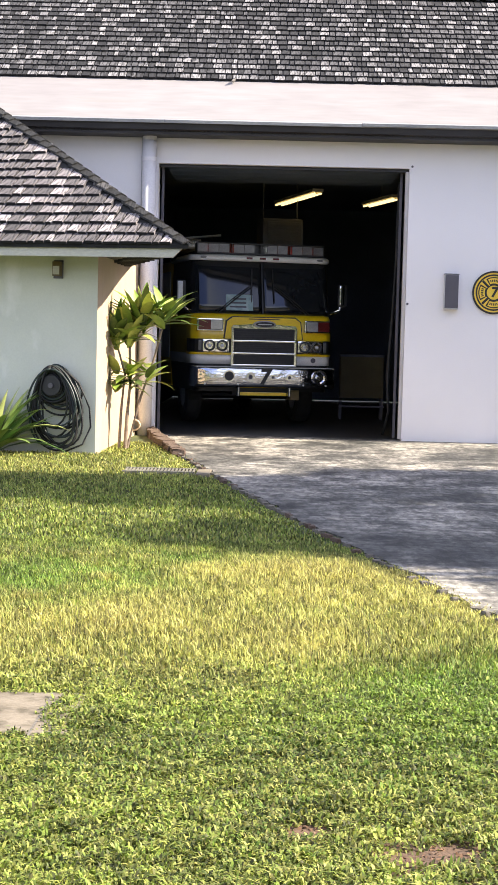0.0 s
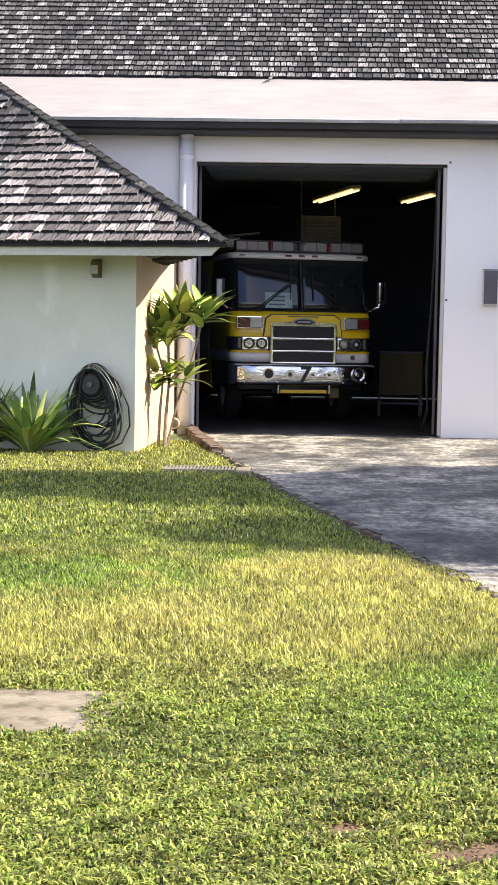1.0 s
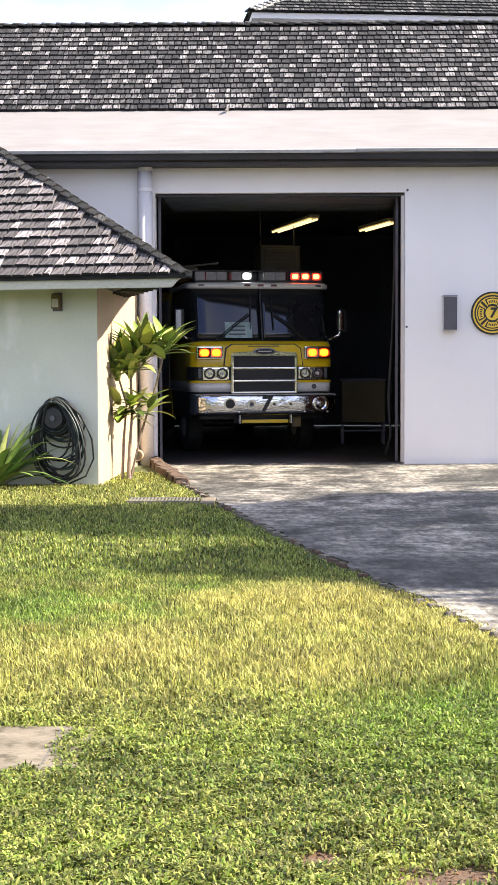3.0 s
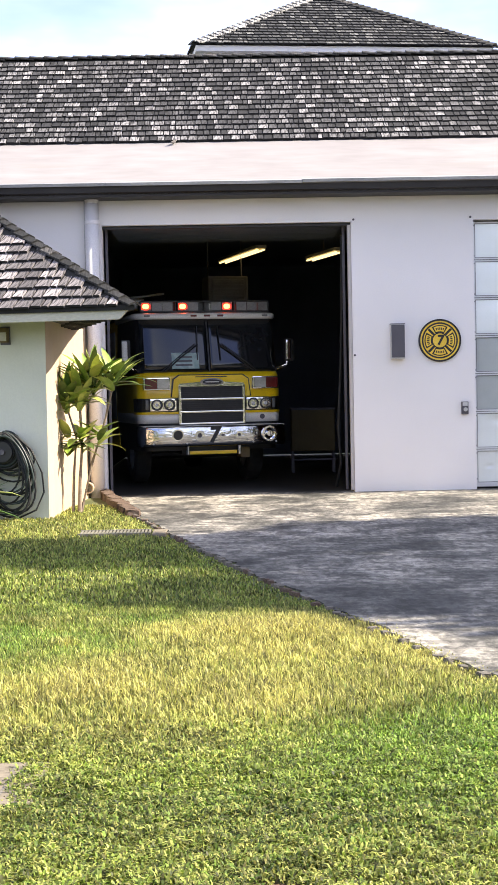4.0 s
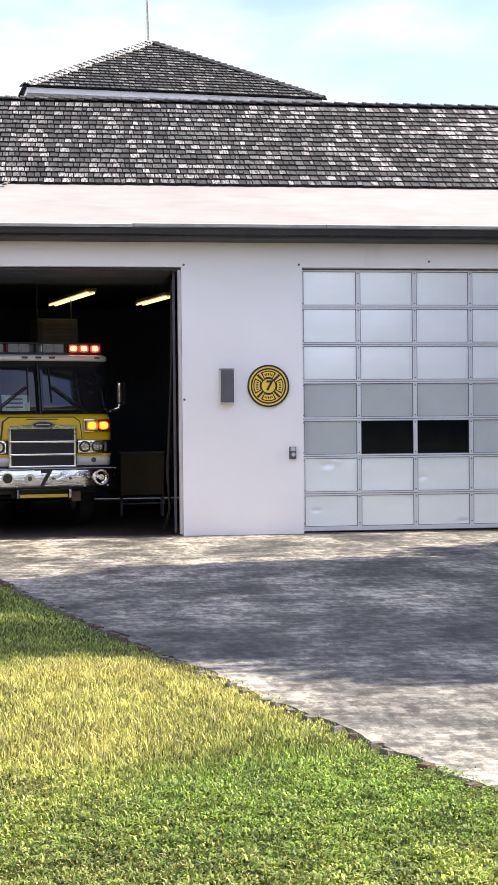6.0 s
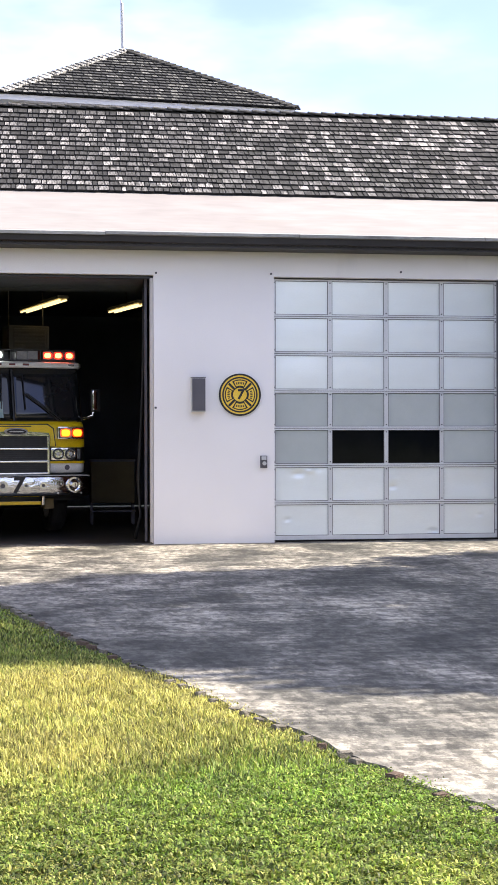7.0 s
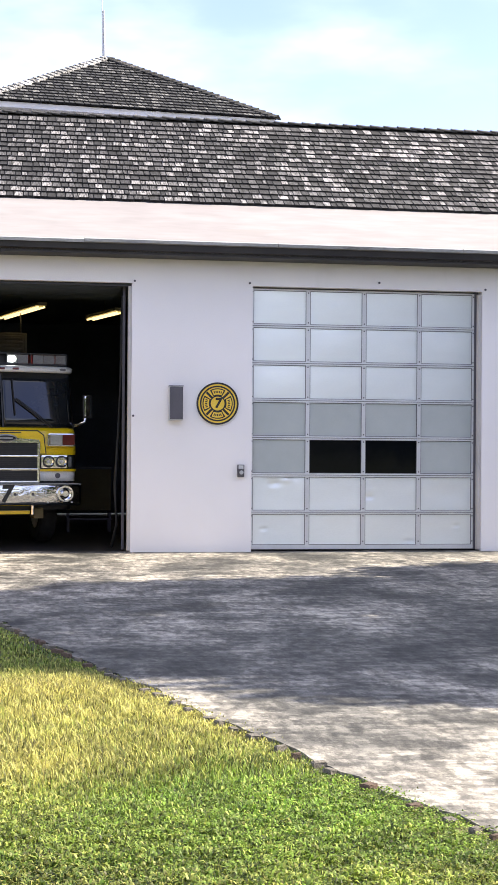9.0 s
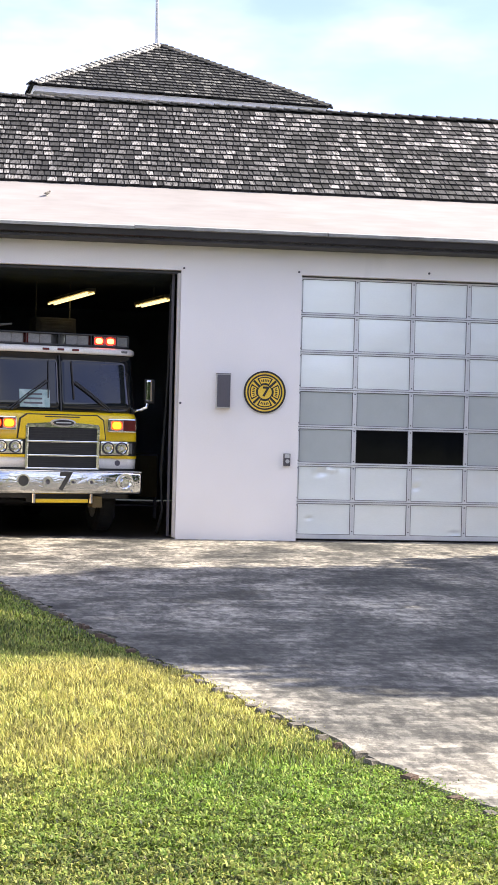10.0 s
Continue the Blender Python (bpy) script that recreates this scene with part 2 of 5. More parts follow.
def grass_material():
    """Blade colour comes from a per-blade colour attribute (species, dryness, shade in gaps), with grain on top."""
    m, n, l, p = base_material("grass_blades")
    at = n.new("ShaderNodeVertexColor")
    at.layer_name = "blade"
    v = noise_node(n, l, 40, 2)
    g = ramp_node(n, [(0.3, (0.75, 0.75, 0.75)), (0.7, (1.1, 1.1, 1.1))])
    l.new(v.outputs["Fac"], g.inputs["Fac"])
    col = mix_node(n, l, at.outputs["Color"], g.outputs["Color"], 0.7, "MULTIPLY")
    l.new(col, p.inputs["Base Color"])
    p.inputs["Roughness"].default_value = 0.6
    tr = n.new("ShaderNodeBsdfTranslucent")
    l.new(col, tr.inputs["Color"])
    ms = n.new("ShaderNodeMixShader")
    ms.inputs["Fac"].default_value = 0.35
    l.new(p.outputs["BSDF"], ms.inputs[1])
    l.new(tr.outputs["BSDF"], ms.inputs[2])
    l.new(ms.outputs["Shader"], n["Material Output"].inputs["Surface"])
    return m


GRASS = grass_material()
SOIL = surface("lawn_thatch", (0.050, 0.064, 0.018), (0.115, 0.130, 0.042), 1.2, 30, 0.95, 0, 0.6, wear=((0.15, 0.13, 0.05), 2.0, (1, 1, 1), 0.54))
EARTH = surface("bare_reddish_earth", (0.06, 0.036, 0.023), (0.17, 0.105, 0.066), 9, 45, 0.95, 0, 0.8)


def drive_material():
    """Brushed and stained concrete: pale with long dark stains and tyre dirt running along the building."""
    m, n, l, p = base_material("stained_concrete_drive")
    a = noise_node(n, l, 0.9, 8, (0.8, 0.42, 1), rough=0.66)
    r = ramp_node(n, [(0.39, (0.062, 0.062, 0.060)), (0.49, (0.165, 0.160, 0.150)), (0.58, (0.345, 0.325, 0.295))])
    l.new(a.outputs["Fac"], r.inputs["Fac"])
    b = noise_node(n, l, 3.0, 8, (1.0, 0.5, 1), rough=0.7)
    rb = ramp_node(n, [(0.42, (0.32, 0.32, 0.32)), (0.53, (1.12, 1.12, 1.12))])
    l.new(b.outputs["Fac"], rb.inputs["Fac"])
    col = mix_node(n, l, r.outputs["Color"], rb.outputs["Color"], 0.75, "MULTIPLY")
    sp = noise_node(n, l, 11.0, 6, (1.2, 0.5, 1), rough=0.72)
    rs = ramp_node(n, [(0.45, (0.42, 0.42, 0.42)), (0.53, (1.06, 1.06, 1.06))])
    l.new(sp.outputs["Fac"], rs.inputs["Fac"])
    col = mix_node(n, l, col, rs.outputs["Color"], 0.8, "MULTIPLY")
    st = noise_node(n, l, 5.0, 9, (0.45, 1.5, 1), rough=0.75)
    rt = ramp_node(n, [(0.45, (0.55, 0.54, 0.52)), (0.505, (1.0, 0.985, 0.94)), (0.58, (1.3, 1.27, 1.18))])
    l.new(st.outputs["Fac"], rt.inputs["Fac"])
    col = mix_node(n, l, col, rt.outputs["Color"], 0.9, "MULTIPLY")
    f = noise_node(n, l, 70, 3)
    rf = ramp_node(n, [(0.3, (0.75, 0.75, 0.75)), (0.7, (1.08, 1.08, 1.08))])
    l.new(f.outputs["Fac"], rf.inputs["Fac"])
    col = mix_node(n, l, col, rf.outputs["Color"], 0.8, "MULTIPLY")
    l.new(col, p.inputs["Base Color"])
    p.inputs["Roughness"].default_value = 0.8
    bump(n, l, p, f.outputs["Fac"], 0.4, 0.01)
    return m


DRIVE = drive_material()


# ---- mesh helpers ----
def mesh_object(name, bm, material, parent=None, label="", smooth=False):
    me = bpy.data.meshes.new(name)
    bmesh.ops.recalc_face_normals(bm, faces=bm.faces)
    bm.to_mesh(me)
    bm.free()
    for mt in (material if isinstance(material, (list, tuple)) else [material]):
        me.materials.append(mt)
    if smooth:
        me.shade_smooth()
    ob = new(name, me)
    if parent is not None:
        ob.parent = parent
    if label:
        ob["label"] = label
    return ob


def part(name, bm, material, parent, label="", smooth=False):
    return mesh_object(name, bm, material, parent, label, smooth)


def thing(name, label, category, group="", kind="", at=None):
    ob = new(name)
    ob.empty_display_size = 0.1
    if at is not None:
        ob.matrix_world = at
    return tagged(ob, label, category, group, kind)


def add_box(bm, x0, x1, y0, y1, z0, z1, bevel=0.0, m=None, mat=0):
    g = bmesh.ops.create_cube(bm, size=1.0)
    vs = g["verts"]
    for v in vs:
        v.co = Vector(((x0 + x1) / 2 + v.co.x * (x1 - x0), (y0 + y1) / 2 + v.co.y * (y1 - y0), (z0 + z1) / 2 + v.co.z * (z1 - z0)))
    fs = {f for v in vs for f in v.link_faces}
    for f in fs:
        f.material_index = mat
    if m is not None:
        bmesh.ops.transform(bm, matrix=m, verts=vs)
    if bevel:
        es = list({e for v in vs for e in v.link_edges})
        bmesh.ops.bevel(bm, geom=es, offset=bevel, segments=2, profile=0.7, affect="EDGES")
    return bm


def box(x0, x1, y0, y1, z0, z1, bevel=0.0, m=None):
    return add_box(bmesh.new(), x0, x1, y0, y1, z0, z1, bevel, m)


def add_tube(bm, p0, p1, r0, r1=None, seg=12, caps=True):
    r1 = r0 if r1 is None else r1
    p0, p1 = Vector(p0), Vector(p1)
    q = (p1 - p0).to_track_quat("Z", "Y").to_matrix()
    rings = []
    for p, r in ((p0, r0), (p1, r1)):
        rings.append([bm.verts.new(p + q @ Vector((r * math.cos(a), r * math.sin(a), 0))) for a in (2 * math.pi * k / seg for k in range(seg))])
    for k in range(seg):
        bm.faces.new((rings[0][k], rings[0][(k + 1) % seg], rings[1][(k + 1) % seg], rings[1][k]))
    if caps:
        bm.faces.new(rings[0][::-1])
        bm.faces.new(rings[1])
    return bm


def tube(p0, p1, r0, r1=None, seg=12):
    return add_tube(bmesh.new(), p0, p1, r0, r1, seg)


def add_path(bm, pts, r, seg=8, r_end=None):
    """A round tube along a list of points."""
    pts = [Vector(p) for p in pts]
    rings = []
    for i, p in enumerate(pts):
        d = (pts[min(i + 1, len(pts) - 1)] - pts[max(i - 1, 0)]).normalized()
        q = d.to_track_quat("Z", "Y").to_matrix()
        rr = r if r_end is None else r + (r_end - r) * i / (len(pts) - 1)
        rings.append([bm.verts.new(p + q @ Vector((rr * math.cos(a), rr * math.sin(a), 0))) for a in (2 * math.pi * k / seg for k in range(seg))])
    for a, b in zip(rings, rings[1:]):
        off = min(range(seg), key=lambda s: (a[0].co - b[s].co).length)
        for k in range(seg):
            bm.faces.new((a[k], a[(k + 1) % seg], b[(k + 1 + off) % seg], b[(k + off) % seg]))
    bm.faces.new(rings[0][::-1])
    bm.faces.new(rings[-1])
    return bm


def disc(bm, c, r, y0, y1, seg=40, inner=0.0):
    """A round plate facing -y, centre c=(x, z), from y0 (front) to y1, with an optional hole."""
    ring = lambda rr, y: [bm.verts.new((c[0] + rr * math.cos(2 * math.pi * k / seg), y, c[1] + rr * math.sin(2 * math.pi * k / seg))) for k in range(seg)]
    of, ob_ = ring(r, y0), ring(r, y1)
    if inner:
        nf, nb = ring(inner, y0), ring(inner, y1)
    for k in range(seg):
        j = (k + 1) % seg
        bm.faces.new((of[k], of[j], ob_[j], ob_[k]))
        if inner:
            bm.faces.new((of[k], nf[k], nf[j], of[j]))
            bm.faces.new((nf[k], nb[k], nb[j], nf[j]))
            bm.faces.new((ob_[k], ob_[j], nb[j], nb[k]))
    if not inner:
        bm.faces.new(of)
        bm.faces.new(ob_[::-1])
    return bm


def prism(outline, y0, y1):
    """A solid from an (x, z) outline, between y0 and y1."""
    bm = bmesh.new()
    a = [bm.verts.new((x, y0, z)) for x, z in outline]
    b = [bm.verts.new((x, y1, z)) for x, z in outline]
    for k in range(len(a)):
        j = (k + 1) % len(a)
        bm.faces.new((a[k], a[j], b[j], b[k]))
    bm.faces.new(a[::-1])
    bm.faces.new(b)
    return bm


def profile_x(outline, x0, x1):
    """A solid from a (y, z) outline, between x0 and x1."""
    bm = bmesh.new()
    a = [bm.verts.new((x0, y, z)) for y, z in outline]
    b = [bm.verts.new((x1, y, z)) for y, z in outline]
    for k in range(len(a)):
        j = (k + 1) % len(a)
        bm.faces.new((a[k], a[j], b[j], b[k]))
    bm.faces.new(a[::-1])
    bm.faces.new(b)
    return bm


# ---- ground, lawn, drive ----
def drive_edge(y):
    """x of the border between lawn and drive at y (y <= 0)."""
    return -0.17 * y + 0.003 * y * y


def build_ground():
    bm = bmesh.new()
    vs = [bm.verts.new(p) for p in ((-900, -900, -0.03), (900, -900, -0.03), (900, 900, -0.03), (-900, 900, -0.03))]
    bm.faces.new(vs)
    tagged(mesh_object("ground", bm, SOIL), "bare soil and thatch under the mown lawn", "ground", kind="structure")
    # bare earth where the turf is worn through
    for cx, cy, rx, ry, seed in ((2.55, -19.32, 0.46, 0.46, 3), (2.0, -19.08, 0.22, 0.25, 4)):
        bm, wob = bmesh.new(), random.Random(seed)
        rim = []
        for k in range(26):
            a, q = 2 * math.pi * k / 26, wob.uniform(0.75, 1.15)
            rim.append(bm.verts.new((cx + rx * q * math.cos(a), cy + ry * q * math.sin(a), -0.026)))
        bm.faces.new(rim)
        tagged(mesh_object("bare_earth", bm, EARTH), "worn patch of bare reddish earth in the lawn", "earth", kind="structure")
    # the drive: one slab from the bay doors outwards, its lawn side curved
    bm = bmesh.new()
    ys = [0.32 - 0.12 * k for k in range(240)]
    jag = random.Random(8)
    top, low = [], []
    for y in ys:
        e = drive_edge(min(y, 0)) + 0.02 * math.sin(3.1 * y) + 0.012 * math.sin(9.0 * y) + jag.uniform(-0.03, 0.03) if y < 0 else 0.02
        top.append((bm.verts.new((e, y, -0.026 + 0.012 * min(1, max(0, -y) / 6))), bm.verts.new((60, y, -0.026 + 0.012 * min(1, max(0, -y) / 6)))))
        low.append((bm.verts.new((e, y, -0.12)), bm.verts.new((60, y, -0.12))))
    for k in range(len(ys) - 1):
        bm.faces.new((top[k][0], top[k + 1][0], top[k + 1][1], top[k][1]))
        bm.faces.new((top[k][0], low[k][0], low[k + 1][0], top[k + 1][0]))
    tagged(mesh_object("driveway", bm, DRIVE), "stained pale concrete drive before the bay doors", "driveway", kind="structure")


def build_edging():
    rng = random.Random(4)
    edge = tagged(new("lawn_edging"), "low edging of old dark stones between lawn and drive", "edging", kind="structure")
    meshes = []
    for k in range(5):
        bm = box(-0.5, 0.5, -0.5, 0.5, -0.5, 0.5, 0.12)
        for v in bm.verts:
            v.co += Vector((rng.uniform(-.07, .07), rng.uniform(-.07, .07), rng.uniform(-.07, .07)))
        ob = mesh_object("stone", bm, STONE if k % 2 else RUST, edge)
        meshes.append(ob.data)
        bpy.data.objects.remove(ob)
    y = -0.1
    while y > -21:
        if y > -3.8:
            ln, w, h, z, mesh = rng.uniform(0.20, 0.30), rng.uniform(0.12, 0.2), 0.07 + 0.11 * (1 + y / 4.0), 0.01, meshes[rng.choice((0, 2, 4))]
        else:
            ln, w, h, z, mesh = rng.uniform(0.05, 0.15) if y > -12 else rng.uniform(0.03, 0.08), rng.uniform(0.03, 0.07), 0.045, -0.018 if y > -12 else -0.022, meshes[rng.choice((0, 1, 3))]
        ob = new("stone", mesh)
        ob.parent = edge
        ob.matrix_basis = Matrix.LocRotScale((drive_edge(y) - 0.06 + rng.uniform(-.02, .02), y, z), Euler((0, 0, math.atan(0.17 - 0.006 * y) + rng.uniform(-.3, .3))), (w, ln, h))
        y -= ln * (0.86 if y > -3.8 else rng.uniform(1.1, 2.6) if y > -12 else rng.uniform(1.5, 7.0))


def grass_patch(rng, n, area, height, spread, width, colour, edge_gap=0.01, lift=0.0):
    """n blades over the part of the lawn that area(x, y) accepts: arrays of vertices, triangles and colours."""
    jig = lambda m: rng.normal(0, 0.06, m)
    x0, x1, y0, y1, keep = area
    x, y = rng.uniform(x0, x1, n), rng.uniform(y0, y1, n)
    ok = keep(x, y) & (x < -0.17 * y + 0.003 * y * y - edge_gap + jig(n))
    x, y = x[ok], y[ok]
    m = len(x)
    h = height(x, y) * rng.uniform(0.5, 1.35, m) * np.clip((-0.17 * y + 0.003 * y * y - x) / 0.35, 0.35, 1)
    a, lean = rng.uniform(0, 2 * np.pi, m), rng.uniform(0.1, spread, m)
    w = width * rng.uniform(0.6, 1.4, m)
    dx, dy = np.cos(a), np.sin(a)
    base = np.stack([x, y, -0.03 + lift * rng.uniform(0, 1, m) * (0.3 + 1.2 * value_noise(x, y, 14.0, 33))], 1)
    side = np.stack([-dy * w, dx * w, np.zeros(m)], 1)
    out = np.stack([dx, dy, np.zeros(m)], 1)
    mid = base + out * (lean * h * 0.45)[:, None] + np.array([0, 0, 1.0]) * (h * 0.62)[:, None]
    tip = base + out * (lean * h * 1.15)[:, None] + np.array([0, 0, 1.0]) * h[:, None] * (1.02 - 0.35 * lean)[:, None]
    verts = np.stack([base - side, base + side, mid + side * 0.85, mid - side * 0.85, tip], 1).reshape(-1, 3)
    k = np.arange(m)[:, None] * 5
    tris = np.concatenate([k + [0, 1, 2], k + [0, 2, 3], k + [3, 2, 4]], 1).reshape(-1, 3)
    cols = np.repeat(colour(x, y, m), 5, axis=0)
    return verts, tris, cols


def value_noise(x, y, s, seed):
    """Smooth lattice noise in 0..1 for arrays."""
    r = np.random.RandomState(seed).rand(64, 64)
    u, v = x * s + 200, y * s + 200
    i, j = np.floor(u).astype(int), np.floor(v).astype(int)
    fu, fv = u - i, v - j
    fu, fv = fu * fu * (3 - 2 * fu), fv * fv * (3 - 2 * fv)
    g = lambda a, b: r[a % 64, b % 64]
    return (g(i, j) * (1 - fu) + g(i + 1, j) * fu) * (1 - fv) + (g(i, j + 1) * (1 - fu) + g(i + 1, j + 1) * fu) * fv


def lushness(x, y):
    """The fresh green patch beside the drive."""
    return np.exp(-(((x - 3.3) / 1.15) ** 2 + ((y + 17.1) / 0.9) ** 2))


def fresh(x, y):
    """A second green patch inside the dry belt, with a ragged rim."""
    wob = 0.6 * (value_noise(x, y, 1.6, 21) - 0.5) + 0.5 * (value_noise(x, y, 5.0, 22) - 0.5)
    return np.exp(-(np.abs((x + 0.1 + wob) / 1.25) ** 3 + np.abs((y + 14.15 + wob) / 0.85) ** 3))


def dryness(x, y):
    """0 green turf .. 1 straw: a dry belt across the middle of the lawn, greener to its near side and in patches."""
    belt = np.clip((y + 17.6) / 1.3, 0, 1) * np.clip((-12.6 - y) / 1.0, 0, 1)
    strip = np.exp(-((y + 14.0 - 0.10 * x) / 0.45) ** 2)
    n = value_noise(x, y, 0.55, 3) * 0.6 + value_noise(x, y, 1.9, 5) * 0.4
    green = fresh(x, y)
    lush = lushness(x, y)
    back = np.clip((y + 8.5) / 2, 0, 1) * 0.30
    d = belt * (0.08 + 0.72 * n) + 0.30 * strip + back + 0.30 * n + 0.03
    return np.clip(d - 1.2 * green - 0.8 * lush, 0, 1)


def blade_colour(rng, x, y, m):
    d = np.clip(dryness(x, y) + rng.normal(0, 0.24, m), 0, 1)[:, None]
    g1 = np.array([0.070, 0.138, 0.016]) * (1 - value_noise(x, y, 2.6, 8)[:, None]) + np.array([0.222, 0.300, 0.046]) * value_noise(x, y, 2.6, 8)[:, None]
    lu = np.clip(lushness(x, y) + fresh(x, y), 0, 1)[:, None] * 0.8
    g1 = g1 * (1 - lu) + np.array([0.175, 0.30, 0.040]) * lu
    c = g1 * (1 - d) + np.array([0.57, 0.51, 0.155]) * d
    # random darkening per blade and clump also stands in for shaded gaps
    c *= rng.uniform(0.15, 1.65, m)[:, None]
    c *= (0.70 + 0.60 * value_noise(x, y, 8.0, 51))[:, None]
    return np.concatenate([c, np.ones((m, 1))], 1)


def build_grass():
    rng = np.random.RandomState(7)
    bare = lambda x, y: value_noise(x + 0.2 * y, y, 2.3, 21) * 0.5 + value_noise(x, y - 0.3 * x, 7.0, 22) * 0.3 + rng.uniform(0, 0.35, len(x)) < 0.95 - 0.72 * np.exp(-(((x - 2.48) / 0.30) ** 2 + ((y + 19.3) / 0.32) ** 2)) - 0.6 * np.exp(-(((x - 2.0) / 0.14) ** 2 + ((y + 19.08) / 0.17) ** 2))
    off_slab = lambda x, y: ~((x < 0.96 + 0.16 * value_noise(x, y, 6, 41) - 0.08 + rng.normal(0, 0.03, len(x))) & (y > -18.08 + 0.10 * value_noise(x, y, 7, 42) + rng.normal(0, 0.03, len(x))) & (y < -17.33 + rng.normal(0, 0.02, len(x))))
    tall = lambda x, y: 0.036 + 0.050 * dryness(x, y)
    col = lambda x, y, m: blade_colour(rng, x, y, m)
    fields = [
        # near turf: short and broad-leaved
        grass_patch(rng, 430000, (0.0, 5.0, -21.0, -16.6, lambda x, y: bare(x, y) & off_slab(x, y) & (y < -17.0 + rng.uniform(-0.5, 0.5, len(x)) + 0.6 * value_noise(x, y, 1.2, 44))), lambda x, y: (0.016 + 0.018 * dryness(x, y)) * (0.25 + 0.9 * value_noise(x, y, 9.0, 31) + 0.7 * value_noise(x, y, 26.0, 32)), 1.7, 0.0046, col, 0.01, 0.026),
        # dead leaves and crumbs on the bare earth
        grass_patch(rng, 5000, (1.6, 3.2, -20.0, -18.6, lambda x, y: np.exp(-(((x - 2.45) / 0.34) ** 2 + ((y + 19.3) / 0.36) ** 2)) + np.exp(-(((x - 2.0) / 0.16) ** 2 + ((y + 19.08) / 0.2) ** 2)) > rng.uniform(0, 1, len(x))), lambda x, y: 0.012 + 0.0 * x, 3.0, 0.006, lambda x, y, m: np.concatenate([np.array([0.22, 0.13, 0.075]) * rng.uniform(0.4, 1.7, m)[:, None], np.ones((m, 1))], 1)),
        # dry belt and middle
        grass_patch(rng, 290000, (-1.6, 4.6, -17.9, -12.3, lambda x, y: off_slab(x, y) & (y > -17.3 + rng.uniform(-0.5, 0.5, len(x)) + 0.6 * value_noise(x, y, 1.2, 44))), tall, 0.9, 0.0031, col),
        # far lawn up to the annex
        grass_patch(rng, 150000, (-4.0, 3.2, -12.5, -2.0, lambda x, y: ~((y > -4.2 + 0.0 * x) & (x < -0.40)) & ~((x > 0.16) & (x < 0.98) & (y > -6.75) & (y < -6.2))), lambda x, y: 0.040 + 0.02 * dryness(x, y), 0.9, 0.0058, col),
    ]
    off, vs, ts, cs = 0, [], [], []
    for v, t, c in fields:
        vs.append(v), ts.append(t + off), cs.append(c)
        off += len(v)
    v, t, c = np.concatenate(vs), np.concatenate(ts), np.concatenate(cs)
    me = bpy.data.meshes.new("grass")
    me.vertices.add(len(v)), me.loops.add(t.size), me.polygons.add(len(t))
    me.vertices.foreach_set("co", v.astype(np.float32).ravel())
    me.loops.foreach_set("vertex_index", t.astype(np.int32).ravel())
    me.polygons.foreach_set("loop_start", np.arange(0, t.size, 3, dtype=np.int32))
    me.update(calc_edges=True)
    at = me.color_attributes.new("blade", "FLOAT_COLOR", "POINT")
    at.data.foreach_set("color", c.astype(np.float32).ravel())
    me.materials.append(GRASS)
    tagged(new("grass", me), "mown lawn grass, partly dry and yellow", "grass", kind="stuff")


# ---- shingled roofs ----
def shingle_mesh(w, ln, butt, g):
    """One split shingle: x across, y up the slope, z out of it; thick at the lower end."""
    bm = bmesh.new()
    p = [(-w / 2 + g, 0, 0), (w / 2 - g, 0, 0), (w / 2 - g, ln, 0), (-w / 2 + g, ln, 0)]
    lo = [bm.verts.new(q) for q in p]
    hi = [bm.verts.new((x, y, butt if y == 0 else 0.004)) for x, y, z in p]
    bm.faces.new(hi)
    # the lower end face takes the painted row shadow
    for k in range(4):
        j = (k + 1) % 4
        bm.faces.new((lo[k], lo[j], hi[j], hi[k])).material_index = 1 if k == 0 else 0
    return bm


def slope_frame(origin, along, up):
    a, u = Vector(along).normalized(), Vector(up).normalized()
    n = a.cross(u)
    m = Matrix((a, u, n)).transposed().to_4x4()
    m.translation = Vector(origin)
    return m


def inside(poly, x, y):
    c, j = False, len(poly) - 1
    for i in range(len(poly)):
        (xi, yi), (xj, yj) = poly[i], poly[j]
        if (yi > y) != (yj > y) and x < (xj - xi) * (y - yi) / (yj - yi) + xi:
            c = not c
        j = i
    return c


